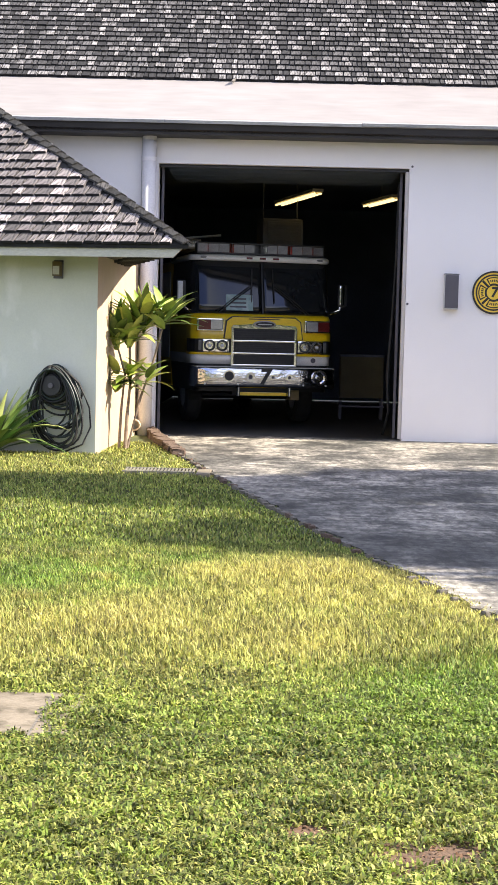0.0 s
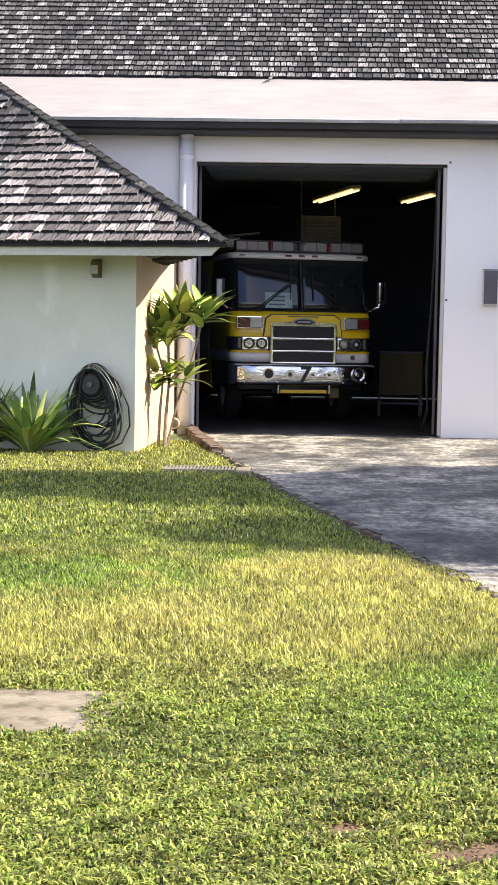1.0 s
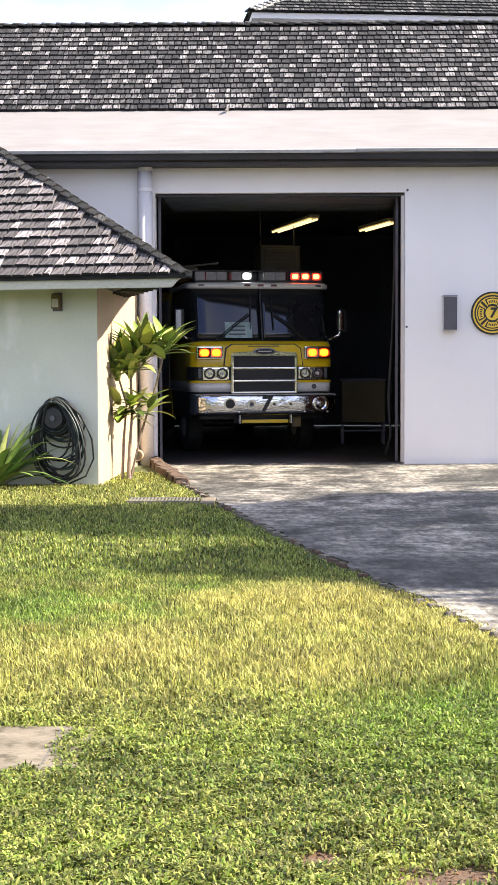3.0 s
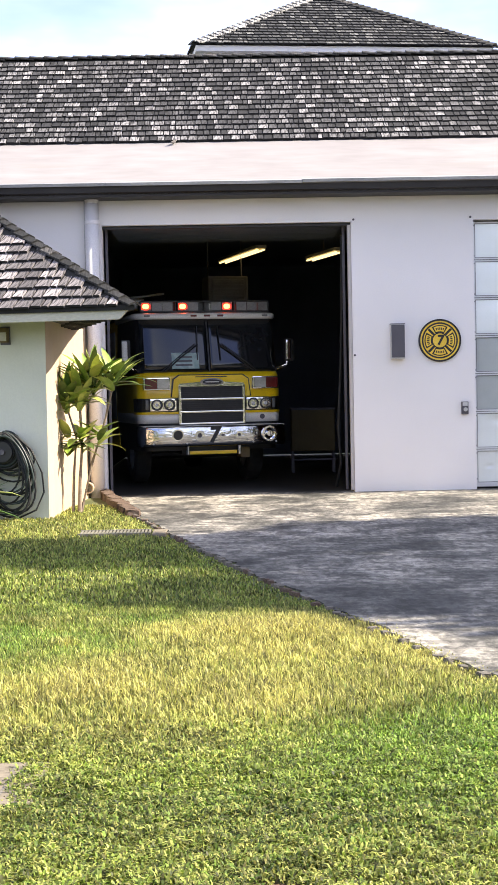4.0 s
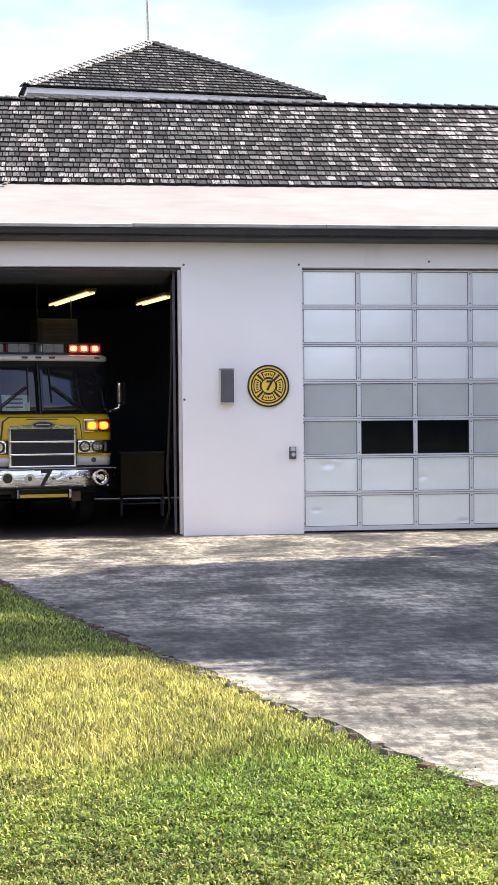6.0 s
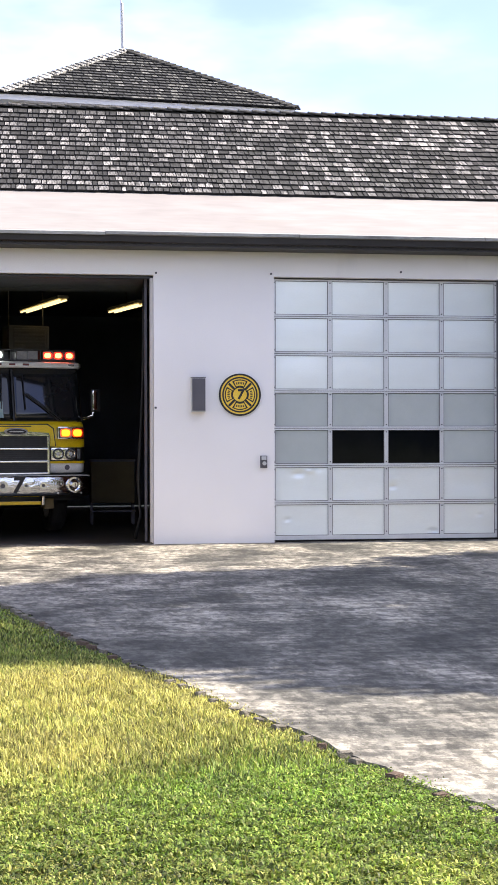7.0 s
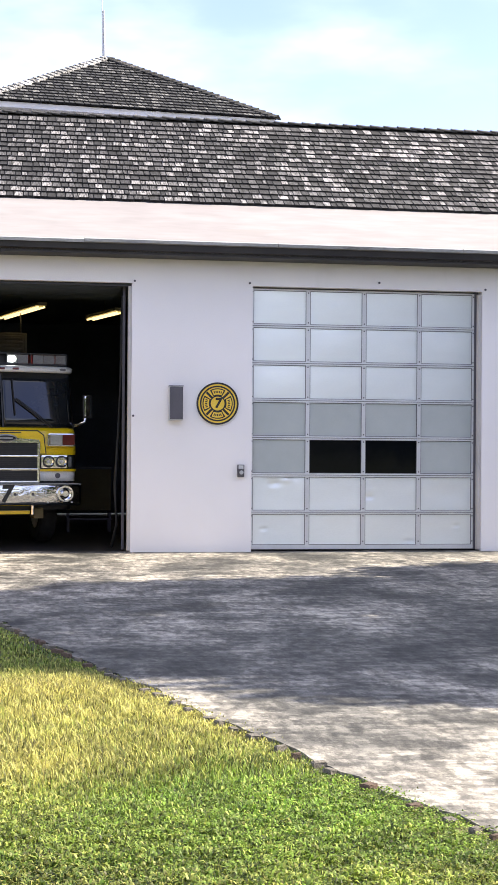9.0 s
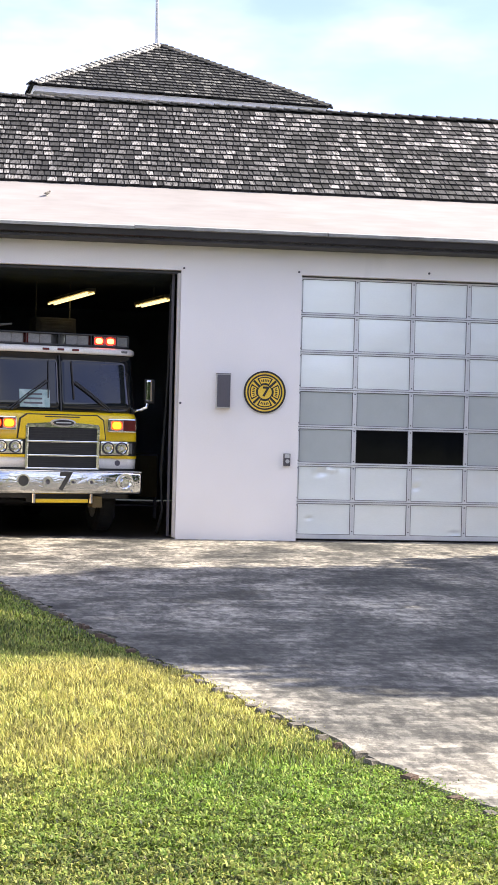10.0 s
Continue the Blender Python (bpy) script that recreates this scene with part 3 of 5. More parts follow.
def lay_shingles(roof, m, poly, exposure, width, own, material, joined, seed, jitter=0.012, butt=0.024, gap=0.009):
    """Rows of shingles on the slope m inside the outline poly; own(u, v) picks those that are objects of their own."""
    rng = random.Random(seed)
    kinds = []
    for k in range(5):
        ws = width * (0.62 + 0.19 * k)
        bm = shingle_mesh(ws, exposure * 1.3, butt, gap)
        me = bpy.data.meshes.new("shingle")
        bm.to_mesh(me)
        bm.free()
        me.materials.append(material)
        me.materials.append(BUTT_SHADE)
        kinds.append((ws, me))
    us, vs_ = [p[0] for p in poly], [p[1] for p in poly]
    rest_v, rest_f, rest_m = [], [], []
    v, row = min(vs_) - 0.03, 0
    while v < max(vs_):
        u = min(us) - rng.uniform(0, width)
        while u < max(us):
            ws, me = kinds[rng.randrange(5)]
            c = u + ws / 2
            if inside(poly, c - ws * 0.42, v + exposure * 0.9) and inside(poly, c + ws * 0.42, v + exposure * 0.9):
                loc = (c, v + rng.uniform(-jitter, jitter), 0.012)
                tilt = Euler((-0.055 + rng.uniform(-.012, .012), rng.uniform(-.02, .02), rng.uniform(-.02, .02)))
                lm = m @ Matrix.LocRotScale(loc, tilt, None)
                if own(c, v):
                    ob = new("shingle", me)
                    ob.parent = roof
                    ob.matrix_basis = lm
                else:
                    b = len(rest_v)
                    rest_v.extend((lm @ q.co)[:] for q in me.vertices)
                    rest_f.extend([b + i for i in f.vertices] for f in me.polygons)
                    rest_m.extend(f.material_index for f in me.polygons)
            u += ws
        v += exposure
        row += 1
    if rest_v:
        me = bpy.data.meshes.new("shingle_field")
        me.from_pydata(rest_v, [], rest_f)
        me.materials.append(joined)
        me.materials.append(BUTT_SHADE)
        me.polygons.foreach_set("material_index", rest_m)
        ob = new("shingle_field", me)
        ob.parent = roof
        ob["kind"] = "stuff"


def cap_row(roof, a, b, width, step, material, name="ridge_cap"):
    """Overlapping cap shingles from a up to b, folded over the edge."""
    a, b = Vector(a), Vector(b)
    d = (b - a).normalized()
    s = d.cross(Vector((0, 0, 1))).normalized()
    up = s.cross(d)
    bm = bmesh.new()
    n = int((b - a).length / step)
    rng = random.Random(n)
    for k in range(n):
        p, q = a + d * (k * step), a + d * ((k + 1.35) * step)
        w = width * rng.uniform(0.9, 1.1)
        ring = []
        for c, lift in ((p, 0.055), (q, 0.022)):
            ring.append([bm.verts.new(c + s * (w * t) + up * (lift - abs(t) * w * 0.42)) for t in (-1, 0, 1)])
            ring[-1] += [bm.verts.new(v.co - up * 0.022) for v in ring[-1]]
        f, g = ring
        for i, j in ((0, 1), (1, 2)):
            bm.faces.new((f[i], f[j], g[j], g[i]))
            bm.faces.new((f[i], f[i + 3], f[j + 3], f[j]))
        bm.faces.new((f[0], g[0], g[3], f[3]))
        bm.faces.new((f[2], f[5], g[5], g[2]))
    ob = part(name, bm, material, roof)
    ob["kind"] = "stuff"


# ---- the fire station ----
W1, X2, X3, H = 3.95, 5.90, 9.76, 4.27       # first opening 0..W1, second X2..X3, their height
PITCH = math.tan(radians(35))
EAVE_Y, EAVE_Z = -0.60, 4.86


def roof_z(y):
    return EAVE_Z + (y - EAVE_Y) * PITCH


def build_station():
    st = thing("fire_station", "white stuccoed fire station with a weathered shingle roof", "building")
    for name, x0, x1, z0, z1 in (("wall", -9, 0, -0.1, 4.95), ("pier", W1, X2, -0.1, 4.95), ("end_wall", X3, 30, -0.1, 4.95), ("lintel", 0, W1, H, 4.95), ("lintel", X2, X3, H, 4.95)):
        part(name, box(x0, x1, 0, 0.30, z0, z1), STUCCO, st)
    # thin metal corner guards stand on the jambs
    for x in (W1, X3):
        part("jamb_frame", box(x - 0.055, x - 0.003, 0.03, 0.14, 0.0, H - 0.05, 0.006), JAMB, st, "grey steel door jamb")
    part("head_trim", box(0.0, W1, 0.10, 0.16, H - 0.055, H - 0.004, 0.01), BLACK, st, "dark steel head trim")
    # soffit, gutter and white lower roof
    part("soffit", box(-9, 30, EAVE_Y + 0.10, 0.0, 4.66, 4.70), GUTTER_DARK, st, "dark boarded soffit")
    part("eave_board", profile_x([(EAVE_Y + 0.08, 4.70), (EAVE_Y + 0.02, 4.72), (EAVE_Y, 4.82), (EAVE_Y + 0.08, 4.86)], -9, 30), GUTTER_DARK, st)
    rng = random.Random(2)
    x = -9.0
    while x < 30:
        ln = 3.04
        dz = rng.uniform(-0.008, 0.008)
        part("gutter_edge", profile_x([(EAVE_Y - 0.045, 4.815 + dz), (EAVE_Y - 0.055, 4.86 + dz), (EAVE_Y + 0.03, 4.885 + dz), (EAVE_Y + 0.03, 4.83 + dz)], x, x + ln - 0.012), GUTTER_TOP, st)
        x += ln
    y1 = 0.62
    bm = profile_x([(EAVE_Y, EAVE_Z), (EAVE_Y, EAVE_Z - 0.05), (y1, roof_z(y1) - 0.05), (y1, roof_z(y1))], -9, 30)
    part("lower_roof", bm, WHITE_ROOF, st, "white coated lower roof slope")
    roof = part("roof", profile_x([(0.52, roof_z(0.52) + 0.006), (3.34, roof_z(3.34) + 0.006), (6.4, roof_z(0.52)), (6.4, roof_z(0.52) - 0.3), (0.52, roof_z(0.52) - 0.1)], -9, 30), ROOF_DECK, st, "dark roof deck under the shingles")
    m = slope_frame((0, 0.55, roof_z(0.55) + 0.01), (1, 0, 0), (0, 1, PITCH))
    ln = (3.34 - 0.55) * math.hypot(1, PITCH)
    lay_shingles(roof, m, [(-4.5, 0), (14, 0), (14, ln), (-4.5, ln)], 0.192, 0.125, lambda u, v: 1.2 < u < 3.3, SHINGLE, SHINGLE_JOINED, 11)
    cap_row(roof, (-4.6, 3.34, roof_z(3.34) + 0.02), (14, 3.34, roof_z(3.34) + 0.02), 0.11, 0.26, CAP)
    # wall fixings round the openings
    for x, z in ((W1 + 0.04, H + 0.03), (W1 + 0.03, 2.15), (X2 + 2.1, H + 0.10), (X3 + 0.05, H + 0.03), (X2 - 0.05, H + 0.04)):
        bm = disc(bmesh.new(), (x, z), 0.018, -0.02, 0.0, 10)
        part("wall_bolt", bm, GREY_BOX, st)
    return st


def build_bay():
    bay = tagged(new("bay_interior"), "dim engine bay behind the open door", "room", kind="structure")
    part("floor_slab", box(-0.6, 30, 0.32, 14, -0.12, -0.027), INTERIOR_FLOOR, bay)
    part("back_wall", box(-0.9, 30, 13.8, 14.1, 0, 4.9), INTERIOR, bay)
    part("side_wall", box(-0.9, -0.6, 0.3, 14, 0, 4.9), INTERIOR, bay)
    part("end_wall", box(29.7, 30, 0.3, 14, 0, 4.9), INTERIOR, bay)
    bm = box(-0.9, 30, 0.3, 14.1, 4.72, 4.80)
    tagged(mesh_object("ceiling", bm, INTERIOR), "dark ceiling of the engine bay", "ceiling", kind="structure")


def build_raised_door():
    d = thing("raised_door", "sectional bay door rolled up under the ceiling", "door")
    # sections take the bay's shade tone instead of the closed door's aluminium
    for k in range(5):
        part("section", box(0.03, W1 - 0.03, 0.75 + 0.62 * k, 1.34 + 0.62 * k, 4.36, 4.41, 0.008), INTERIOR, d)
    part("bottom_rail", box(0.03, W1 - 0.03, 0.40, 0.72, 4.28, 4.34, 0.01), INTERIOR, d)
    for x in (0.03, W1 - 0.12):
        part("track", box(x, x + 0.04, 0.31, 0.36, 0, 4.3), GREY_BOX, d, "dark steel door track")


def build_sectional_door():
    d = tagged(new("door_1"), "closed aluminium sectional bay door with dented panels and two dark panes", "door", kind="structure")
    y, rows, cols = 0.17, 7, 4
    x0, x1, z1 = X2 + 0.01, X3 - 0.09, H - 0.02
    sh, sw = z1 / rows, (x1 - x0) / cols
    rng = random.Random(9)
    for r in range(rows):
        z = r * sh
        last = 0.07 if r == 0 else 0.026
        part("rail", box(x0, x1, y - 0.022, y + 0.02, z + 0.004, z + 0.004 + last, 0.004), ALU, d)
        part("rail", box(x0, x1, y - 0.022, y + 0.02, z + sh - 0.030, z + sh - 0.004, 0.004), ALU, d)
        part("section_gap", box(x0, x1, y - 0.004, y + 0.015, z + sh - 0.0045, z + sh + 0.0045), BLACK, d, "dark joint between sections")
        for c in range(cols + 1):
            xs = x0 + c * sw
            xa, xb = max(x0, xs - 0.033), min(x1, xs + 0.033)
            part("stile", box(xa, xb, y - 0.018, y + 0.02, z + 0.004 + last, z + sh - 0.030, 0.003), ALU, d)
            for zz in (z + 0.06 + (last if r == 0 else 0), z + sh - 0.06):
                bm = disc(bmesh.new(), ((xa + xb) / 2, zz), 0.011, y - 0.026, y - 0.016, 8)
                part("bolt", bm, GREY_BOX, d)
        for c in range(cols):
            xa, xb = x0 + c * sw + 0.033, x0 + (c + 1) * sw - 0.033
            za, zb = z + 0.004 + last, z + sh - 0.030
            dark = r == 2 and c in (1, 2)
            mat = DARK_GLASS if dark else FROSTED if r in (2, 3) else ALU_PANEL
            bm = bmesh.new()
            nx, nz = 26, 18
            dent = {(1, 0): ((0.42, 0.80, 0.13, 0.036), (0.66, 0.90, 0.12, -0.028), (0.75, 0.98, 0.2, 0.02)), (1, 2): ((0.07, 0.40, 0.11, 0.038), (0.13, 0.62, 0.08, -0.015)), (1, 3): ((0.5, 0.5, 0.5, 0.02),),
                    (0, 0): ((0.22, 0.52, 0.07, 0.03),), (0, 3): ((0.70, 0.62, 0.07, 0.03),), (0, 2): ((0.85, 0.1, 0.12, 0.03),)}.get((r, c), ())
            belly = 0.0 if dark else rng.uniform(0.004, 0.010) * (1 if r > 3 else -1)
            grid = []
            for j in range(nz + 1):
                line = []
                for i in range(nx + 1):
                    u, v = i / nx, j / nz
                    dy = -belly * math.sin(math.pi * u) * math.sin(math.pi * v)
                    for du, dv, dr, dd in dent:
                        dy += 0.8 * dd * math.exp(-(((u - du) / (0.75 * dr)) ** 2 + ((v - dv) / (0.55 * dr)) ** 2))
                    line.append(bm.verts.new((xa + u * (xb - xa), y + dy, za + v * (zb - za))))
                grid.append(line)
            for j in range(nz):
                for i in range(nx):
                    bm.faces.new((grid[j][i], grid[j][i + 1], grid[j + 1][i + 1], grid[j + 1][i]))
            ob = part("pane" if dark else "panel", bm, mat, d, "dark glass pane" if dark else "grey translucent panel" if r in (2, 3) else "", True)
            # black glazing bead round each field
            e = 0.008
            bm = bmesh.new()
            for bx in ((xa, xb, za, za + e), (xa, xb, zb - e, zb), (xa, xa + e, za, zb), (xb - e, xb, za, zb)):
                add_box(bm, bx[0], bx[1], y - 0.012, y + 0.004, bx[2], bx[3])
            part("bead", bm, GREY_BOX, ob)
    part("jamb_track", box(x1, x1 + 0.04, y - 0.02, y + 0.05, 0, H, 0.004), GREY_BOX, d)
    part("bottom_seal", box(x0, x1, y - 0.02, y + 0.03, -0.004, 0.006), RUBBER, d)
    part("backing", box(X2 - 0.1, X3 + 0.1, 0.305, 0.32, 0, H + 0.1), INTERIOR, d, "shade-toned sheet behind the door")


# ---- the annex ----
A_TIP = Vector((0.80, -5.40, 2.69))          # outer corner of its eave
A_DIR = Vector((math.cos(radians(-13)), math.sin(radians(-13)), 0))     # along the front eave
A_IN = Vector((-A_DIR.y, A_DIR.x, 0))        # from the eave inwards


def build_annex():
    an = thing("annex_building", "low annex with pale green walls and a hipped shingle roof", "building")
    c = Vector((-0.44, -4.24, 0))
    l = c - A_DIR * 7.5
    bm = bmesh.new()
    t = 0.2
    pts = [(l, c), (c + A_IN * t, Vector((-0.28, 0.0, 0)))]
    inn = [(A_IN * t, A_IN * t), (-A_DIR * t, Vector((-t, 0, 0)))]
    for (p, q), n, mi in zip(pts, inn, (0, 1)):
        q2 = q if mi else q - A_DIR * 0.0
        vs = [bm.verts.new(a + Vector((0, 0, z))) for a in (p, q2) for z in (-0.1, 2.75)] + [bm.verts.new(a + b + Vector((0, 0, z))) for a, b in zip((p, q2), n) for z in (-0.1, 2.75)]
        for f in ((0, 2, 3, 1), (4, 5, 7, 6), (0, 1, 5, 4), (2, 6, 7, 3), (1, 3, 7, 5)):
            face = bm.faces.new([vs[i] for i in f])
            face.material_index = 1 if f == (2, 6, 7, 3) else mi
    part("wall", bm, [STUCCO_GREEN, CREAM], an)
    # fascia along the front eave and a boarded soffit behind it
    m = Matrix((A_DIR, A_IN, Vector((0, 0, 1)))).transposed().to_4x4()
    m.translation = A_TIP
    bm = bmesh.new()
    add_box(bm, -8.5, -0.21, 0.03, 0.07, -0.158, -0.008)
    for v in bm.verts:
        if v.co.x > -1 and v.co.z > -0.1:
            v.co.x += 0.15
    bm.transform(m)
    part("fascia", bm, FASCIA, an, "cream painted fascia board")
    back = Vector((-0.47, -0.2, 2.60))
    bm = bmesh.new()
    lo = [A_TIP + A_DIR * -0.22 + A_IN * 0.07 + Vector((0, 0, -0.10)), A_TIP + A_DIR * -8.5 + A_IN * 0.07 + Vector((0, 0, -0.10)), A_TIP + A_DIR * -8.5 + A_IN * 4 + Vector((0, 0, -0.10)), back]
    a = [bm.verts.new(p) for p in lo]
    b = [bm.verts.new(p + Vector((0, 0, 0.03))) for p in lo]
    bm.faces.new(a), bm.faces.new(b[::-1])
    for k in range(4):
        bm.faces.new((a[k], a[(k + 1) % 4], b[(k + 1) % 4], b[k]))
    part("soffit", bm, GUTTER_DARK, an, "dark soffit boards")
    # rafter tails under the side eave
    for k in range(9):
        p = A_TIP.lerp(back, 0.06 + 0.075 * k)
        tail = Matrix.Translation((p.x - 0.02, p.y, 2.553)) @ Matrix.Rotation(radians(-13), 4, "Z")
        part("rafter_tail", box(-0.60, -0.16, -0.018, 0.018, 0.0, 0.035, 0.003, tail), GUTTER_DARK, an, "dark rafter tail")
    # front slope: along the eave and up
    up = A_IN + Vector((0, 0, PITCH))
    hip = A_TIP + (A_DIR * -1.27 + A_IN + Vector((0, 0, PITCH))) * 4.2
    roof_pts = [A_TIP, A_TIP - A_DIR * 8.5, A_TIP - A_DIR * 8.5 + up * 4.2, hip]
    bm = bmesh.new()
    f = [bm.verts.new(p) for p in roof_pts]
    g = [bm.verts.new(p + Vector((0, 0, -0.05))) for p in roof_pts]
    rb = [bm.verts.new(back + Vector((0.05, 0, 0.1)))]
    bm.faces.new(f), bm.faces.new(g[::-1])
    bm.faces.new((f[0], f[1], g[1], g[0]))
    bm.faces.new((f[0], f[3], rb[0]))
    bm.faces.new((g[0], g[3], rb[0]))
    roof = part("roof", bm, ROOF_DECK, an, "dark roof deck under the shingles")
    s = math.hypot(1, PITCH)
    fm = slope_frame(A_TIP + Vector((0, 0, 0.008)), A_DIR, up)
    lay_shingles(roof, fm, [(0.0, 0), (-8.5, 0), (-8.5, 4.2 * s), (-5.334, 4.2 * s)], 0.235, 0.155, lambda u, v: u > -3.6 and v < 3.2, SHINGLE_NEAR, SHINGLE_JOINED, 5, 0.016, 0.034, 0.013)
    cap_row(roof, A_TIP + Vector((0.0, -0.03, 0.0)), hip + Vector((0, 0, 0.0)), 0.088, 0.24, CAP)
    # wall lamp
    lamp = thing("wall_lamp", "small weathered box lamp on the annex wall", "lamp", at=pose(-0.97, -4.24 + 0.53 * math.tan(radians(13)), 2.40, 0, 0, -13))
    part("back_plate", box(-0.065, 0.065, -0.03, 0.0, -0.12, 0.12, 0.006), GREY_BOX, lamp)
    part("housing", box(-0.05, 0.06, -0.12, -0.028, -0.09, 0.10, 0.012), DULL_YELLOW, lamp)
    part("lens", box(-0.04, 0.05, -0.125, -0.118, -0.07, 0.04, 0.002), FASCIA, lamp)
    return an


# ---- the tower behind ----
def build_tower():
    base = Vector((4.13, 9.0, 0))
    tw = thing("tower_building", "pavilion with a dark shingled pyramid roof behind the bays", "building", at=Matrix.Translation(base) @ pose(0, 0, 0, 0, 0, 6))
    a, ez, az = 3.03, 8.40, 10.15
    w = a - 0.30
    part("wall", box(-w, w, -w, w, 4.9, ez - 0.01), STUCCO, tw, "white stucco wall")
    bm = bmesh.new()
    add_box(bm, -a + 0.05, a - 0.05, -a + 0.05, a - 0.05, ez - 0.12, ez - 0.012)
    part("fascia", bm, STUCCO, tw, "pale fascia board")
    bm = bmesh.new()
    e = [bm.verts.new((x, y, ez)) for x, y in ((-a, -a), (a, -a), (a, a), (-a, a))]
    t = bm.verts.new((0, 0, az))
    for k in range(4):
        bm.faces.new((e[k], e[(k + 1) % 4], t))
    bm.faces.new(e[::-1])
    roof = part("roof", bm, ROOF_DECK, tw, "dark pyramid roof")
    rise = (az - ez) / a
    ln = math.hypot(a, az - ez)
    for k in range(4):
        r = Matrix.Rotation(k * math.pi / 2, 4, "Z")
        m = r @ slope_frame((0, -a, ez + 0.01), (1, 0, 0), (0, 1, rise))
        if k in (0, 3):
            lay_shingles(roof, m, [(-a, 0), (a, 0), (0, ln)], 0.192, 0.13, lambda u, v: False, SHINGLE, SHINGLE_TOWER, 30 + k)
    # the left hip takes the sunlit cap tone, the right one the plain tone
    for x, y in ((-a, -a), (a, -a)):
        cap_row(roof, (x, y, ez + 0.02), (0, 0, az + 0.03), 0.14, 0.17, LIT_CAP if x < 0 else CAP, "hip_cap")
    ant = thing("antenna", "two thin whip antennas at the roof's peak", "antenna", at=Matrix.Translation(base + Vector((-0.03, 0, az))))
    part("mast", tube((0.0, 0, -0.1), (-0.03, 0, 1.05), 0.028, 0.022, 8), LIGHT_GREY, ant)
    part("whip", tube((-0.05, 0, 0.06), (-0.075, 0, 2.2), 0.017, 0.012, 6), LIGHT_GREY, ant)


# Paler copy of the cap shingle: sunlight on the left hip put into its colour.
LIT_CAP = shingle_material("sunlit_hip_cap_shingle", True, (0.26, 0.26, 0.26), (0.42, 0.42, 0.42), (0.52, 0.52, 0.52))


# ---- trees beyond the picture whose shade falls on drive and lawn ----
def build_shade_tree(x, y, h, r, seed, low=0.26, leaf=0.17):
    rng = random.Random(seed)
    tr = thing("tree", "broad leafy tree at the far side of the drive", "tree", "shade trees", at=pose(x, y, 0))
    bm = bmesh.new()
    add_path(bm, [(0, 0, -0.1), (0.1, 0.05, h * 0.25), (0.0, 0.1, h * 0.5), (0.05, 0, h * 0.85)], 0.22, 10, 0.05)
    for k in range(9):
        a, z = rng.uniform(0, 6.28), h * rng.uniform(max(0.3, low - 0.05), max(0.75, low))
        q = Vector((math.cos(a) * r * 0.7, math.sin(a) * r * 0.7, min(z + h * 0.15, h * 0.95)))
        add_path(bm, [(0, 0.05, z), tuple(q * 0.5 + Vector((0, 0, z * 0.5))), tuple(q)], 0.07, 6, 0.02)
    part("trunk", bm, BARK, tr)
    vs, fs = [], []
    for k in range(260):
        u = rng.random()
        z = h * (low + (1 - low) * u)
        rr = r * (1.0 - 0.75 * u ** 1.5) * math.sqrt(rng.random())
        a = rng.uniform(0, 6.28)
        c = Vector((rr * math.cos(a), rr * math.sin(a), z))
        for i in range(40):
            p = c + Vector((rng.gauss(0, .26), rng.gauss(0, .26), rng.gauss(0, .22)))
            q = Euler((rng.uniform(-1, 1), rng.uniform(-1, 1), rng.uniform(0, 6.28))).to_matrix()
            s = rng.uniform(0.55, 1.0) * leaf
            b = len(vs)
            vs.extend((p + q @ Vector(o))[:] for o in ((-s, 0, 0), (0, -s * .45, 0.01), (s, 0, 0), (0, s * .45, 0.01)))
            fs.append((b, b + 1, b + 2, b + 3))
    me = bpy.data.meshes.new("crown")
    me.from_pydata(vs, [], fs)
    me.materials.append(TREE_LEAF)
    ob = new("crown", me)
    ob.parent = tr
    return tr


build_ground()
build_edging()
build_station()
build_bay()
build_raised_door()
build_sectional_door()
build_annex()
build_tower()
for tx, ty, th, trr, ts in ((14.0, -9.4, 12.2, 3.0, 1), (13.5, -12.6, 9.4, 2.6, 2), (13.0, -7.2, 7.6, 2.5, 3), (13.0, -4.6, 4.2, 2.0, 4), (13.0, -14.2, 6.6, 2.0, 5)):
    build_shade_tree(tx, ty, th, trr, ts, 0.26, 0.23)
# unseen tree row added on the viewer's side: closes the place, darkens reflections
row_tree = build_shade_tree(-34.0, -42.0, 6.0, 3.6, 8)
row_tree["group"], row_tree["label"] = "street trees", "unseen low leafy tree added on the viewer's side"
for k in range(1, 12):
    copy_thing(row_tree, pose(-34.0 + 6.2 * k, -42.0 - 1.5 * (k % 3), 0, 0, 0, 67 * k))


# ---- the fire engine: origin on the ground under the bumper's middle, front towards -y ----
def cab_ring(bm, z, hw, yf, r, back, bow=0.05, n=5):
    """One closed ring of the cab's plan at height z: rounded front corners, slightly bowed front."""
    pts = [(-hw, back)]
    for k in range(n + 1):
        a = math.pi + (math.pi / 2) * k / n
        pts.append((-hw + r + r * math.cos(a), yf + r + r * math.sin(a)))
    for x in (-0.5, 0.0, 0.5):
        pts.append((x * hw, yf - bow * (1 - x * x)))
    for k in range(n + 1):
        a = 1.5 * math.pi + (math.pi / 2) * k / n
        pts.append((hw - r + r * math.cos(a), yf + r + r * math.sin(a)))
    pts.append((hw, back))
    return [bm.verts.new((x, y, z)) for x, y in pts]


def loft(rings_spec, cap=True):
    bm = bmesh.new()
    rings = [cab_ring(bm, *s) for s in rings_spec]
    for a, b in zip(rings, rings[1:]):
        for k in range(len(a)):
            j = (k + 1) % len(a)
            bm.faces.new((a[k], a[j], b[j], b[k]))
    if cap:
        bm.faces.new(rings[0][::-1])
        bm.faces.new(rings[-1])
    return bm


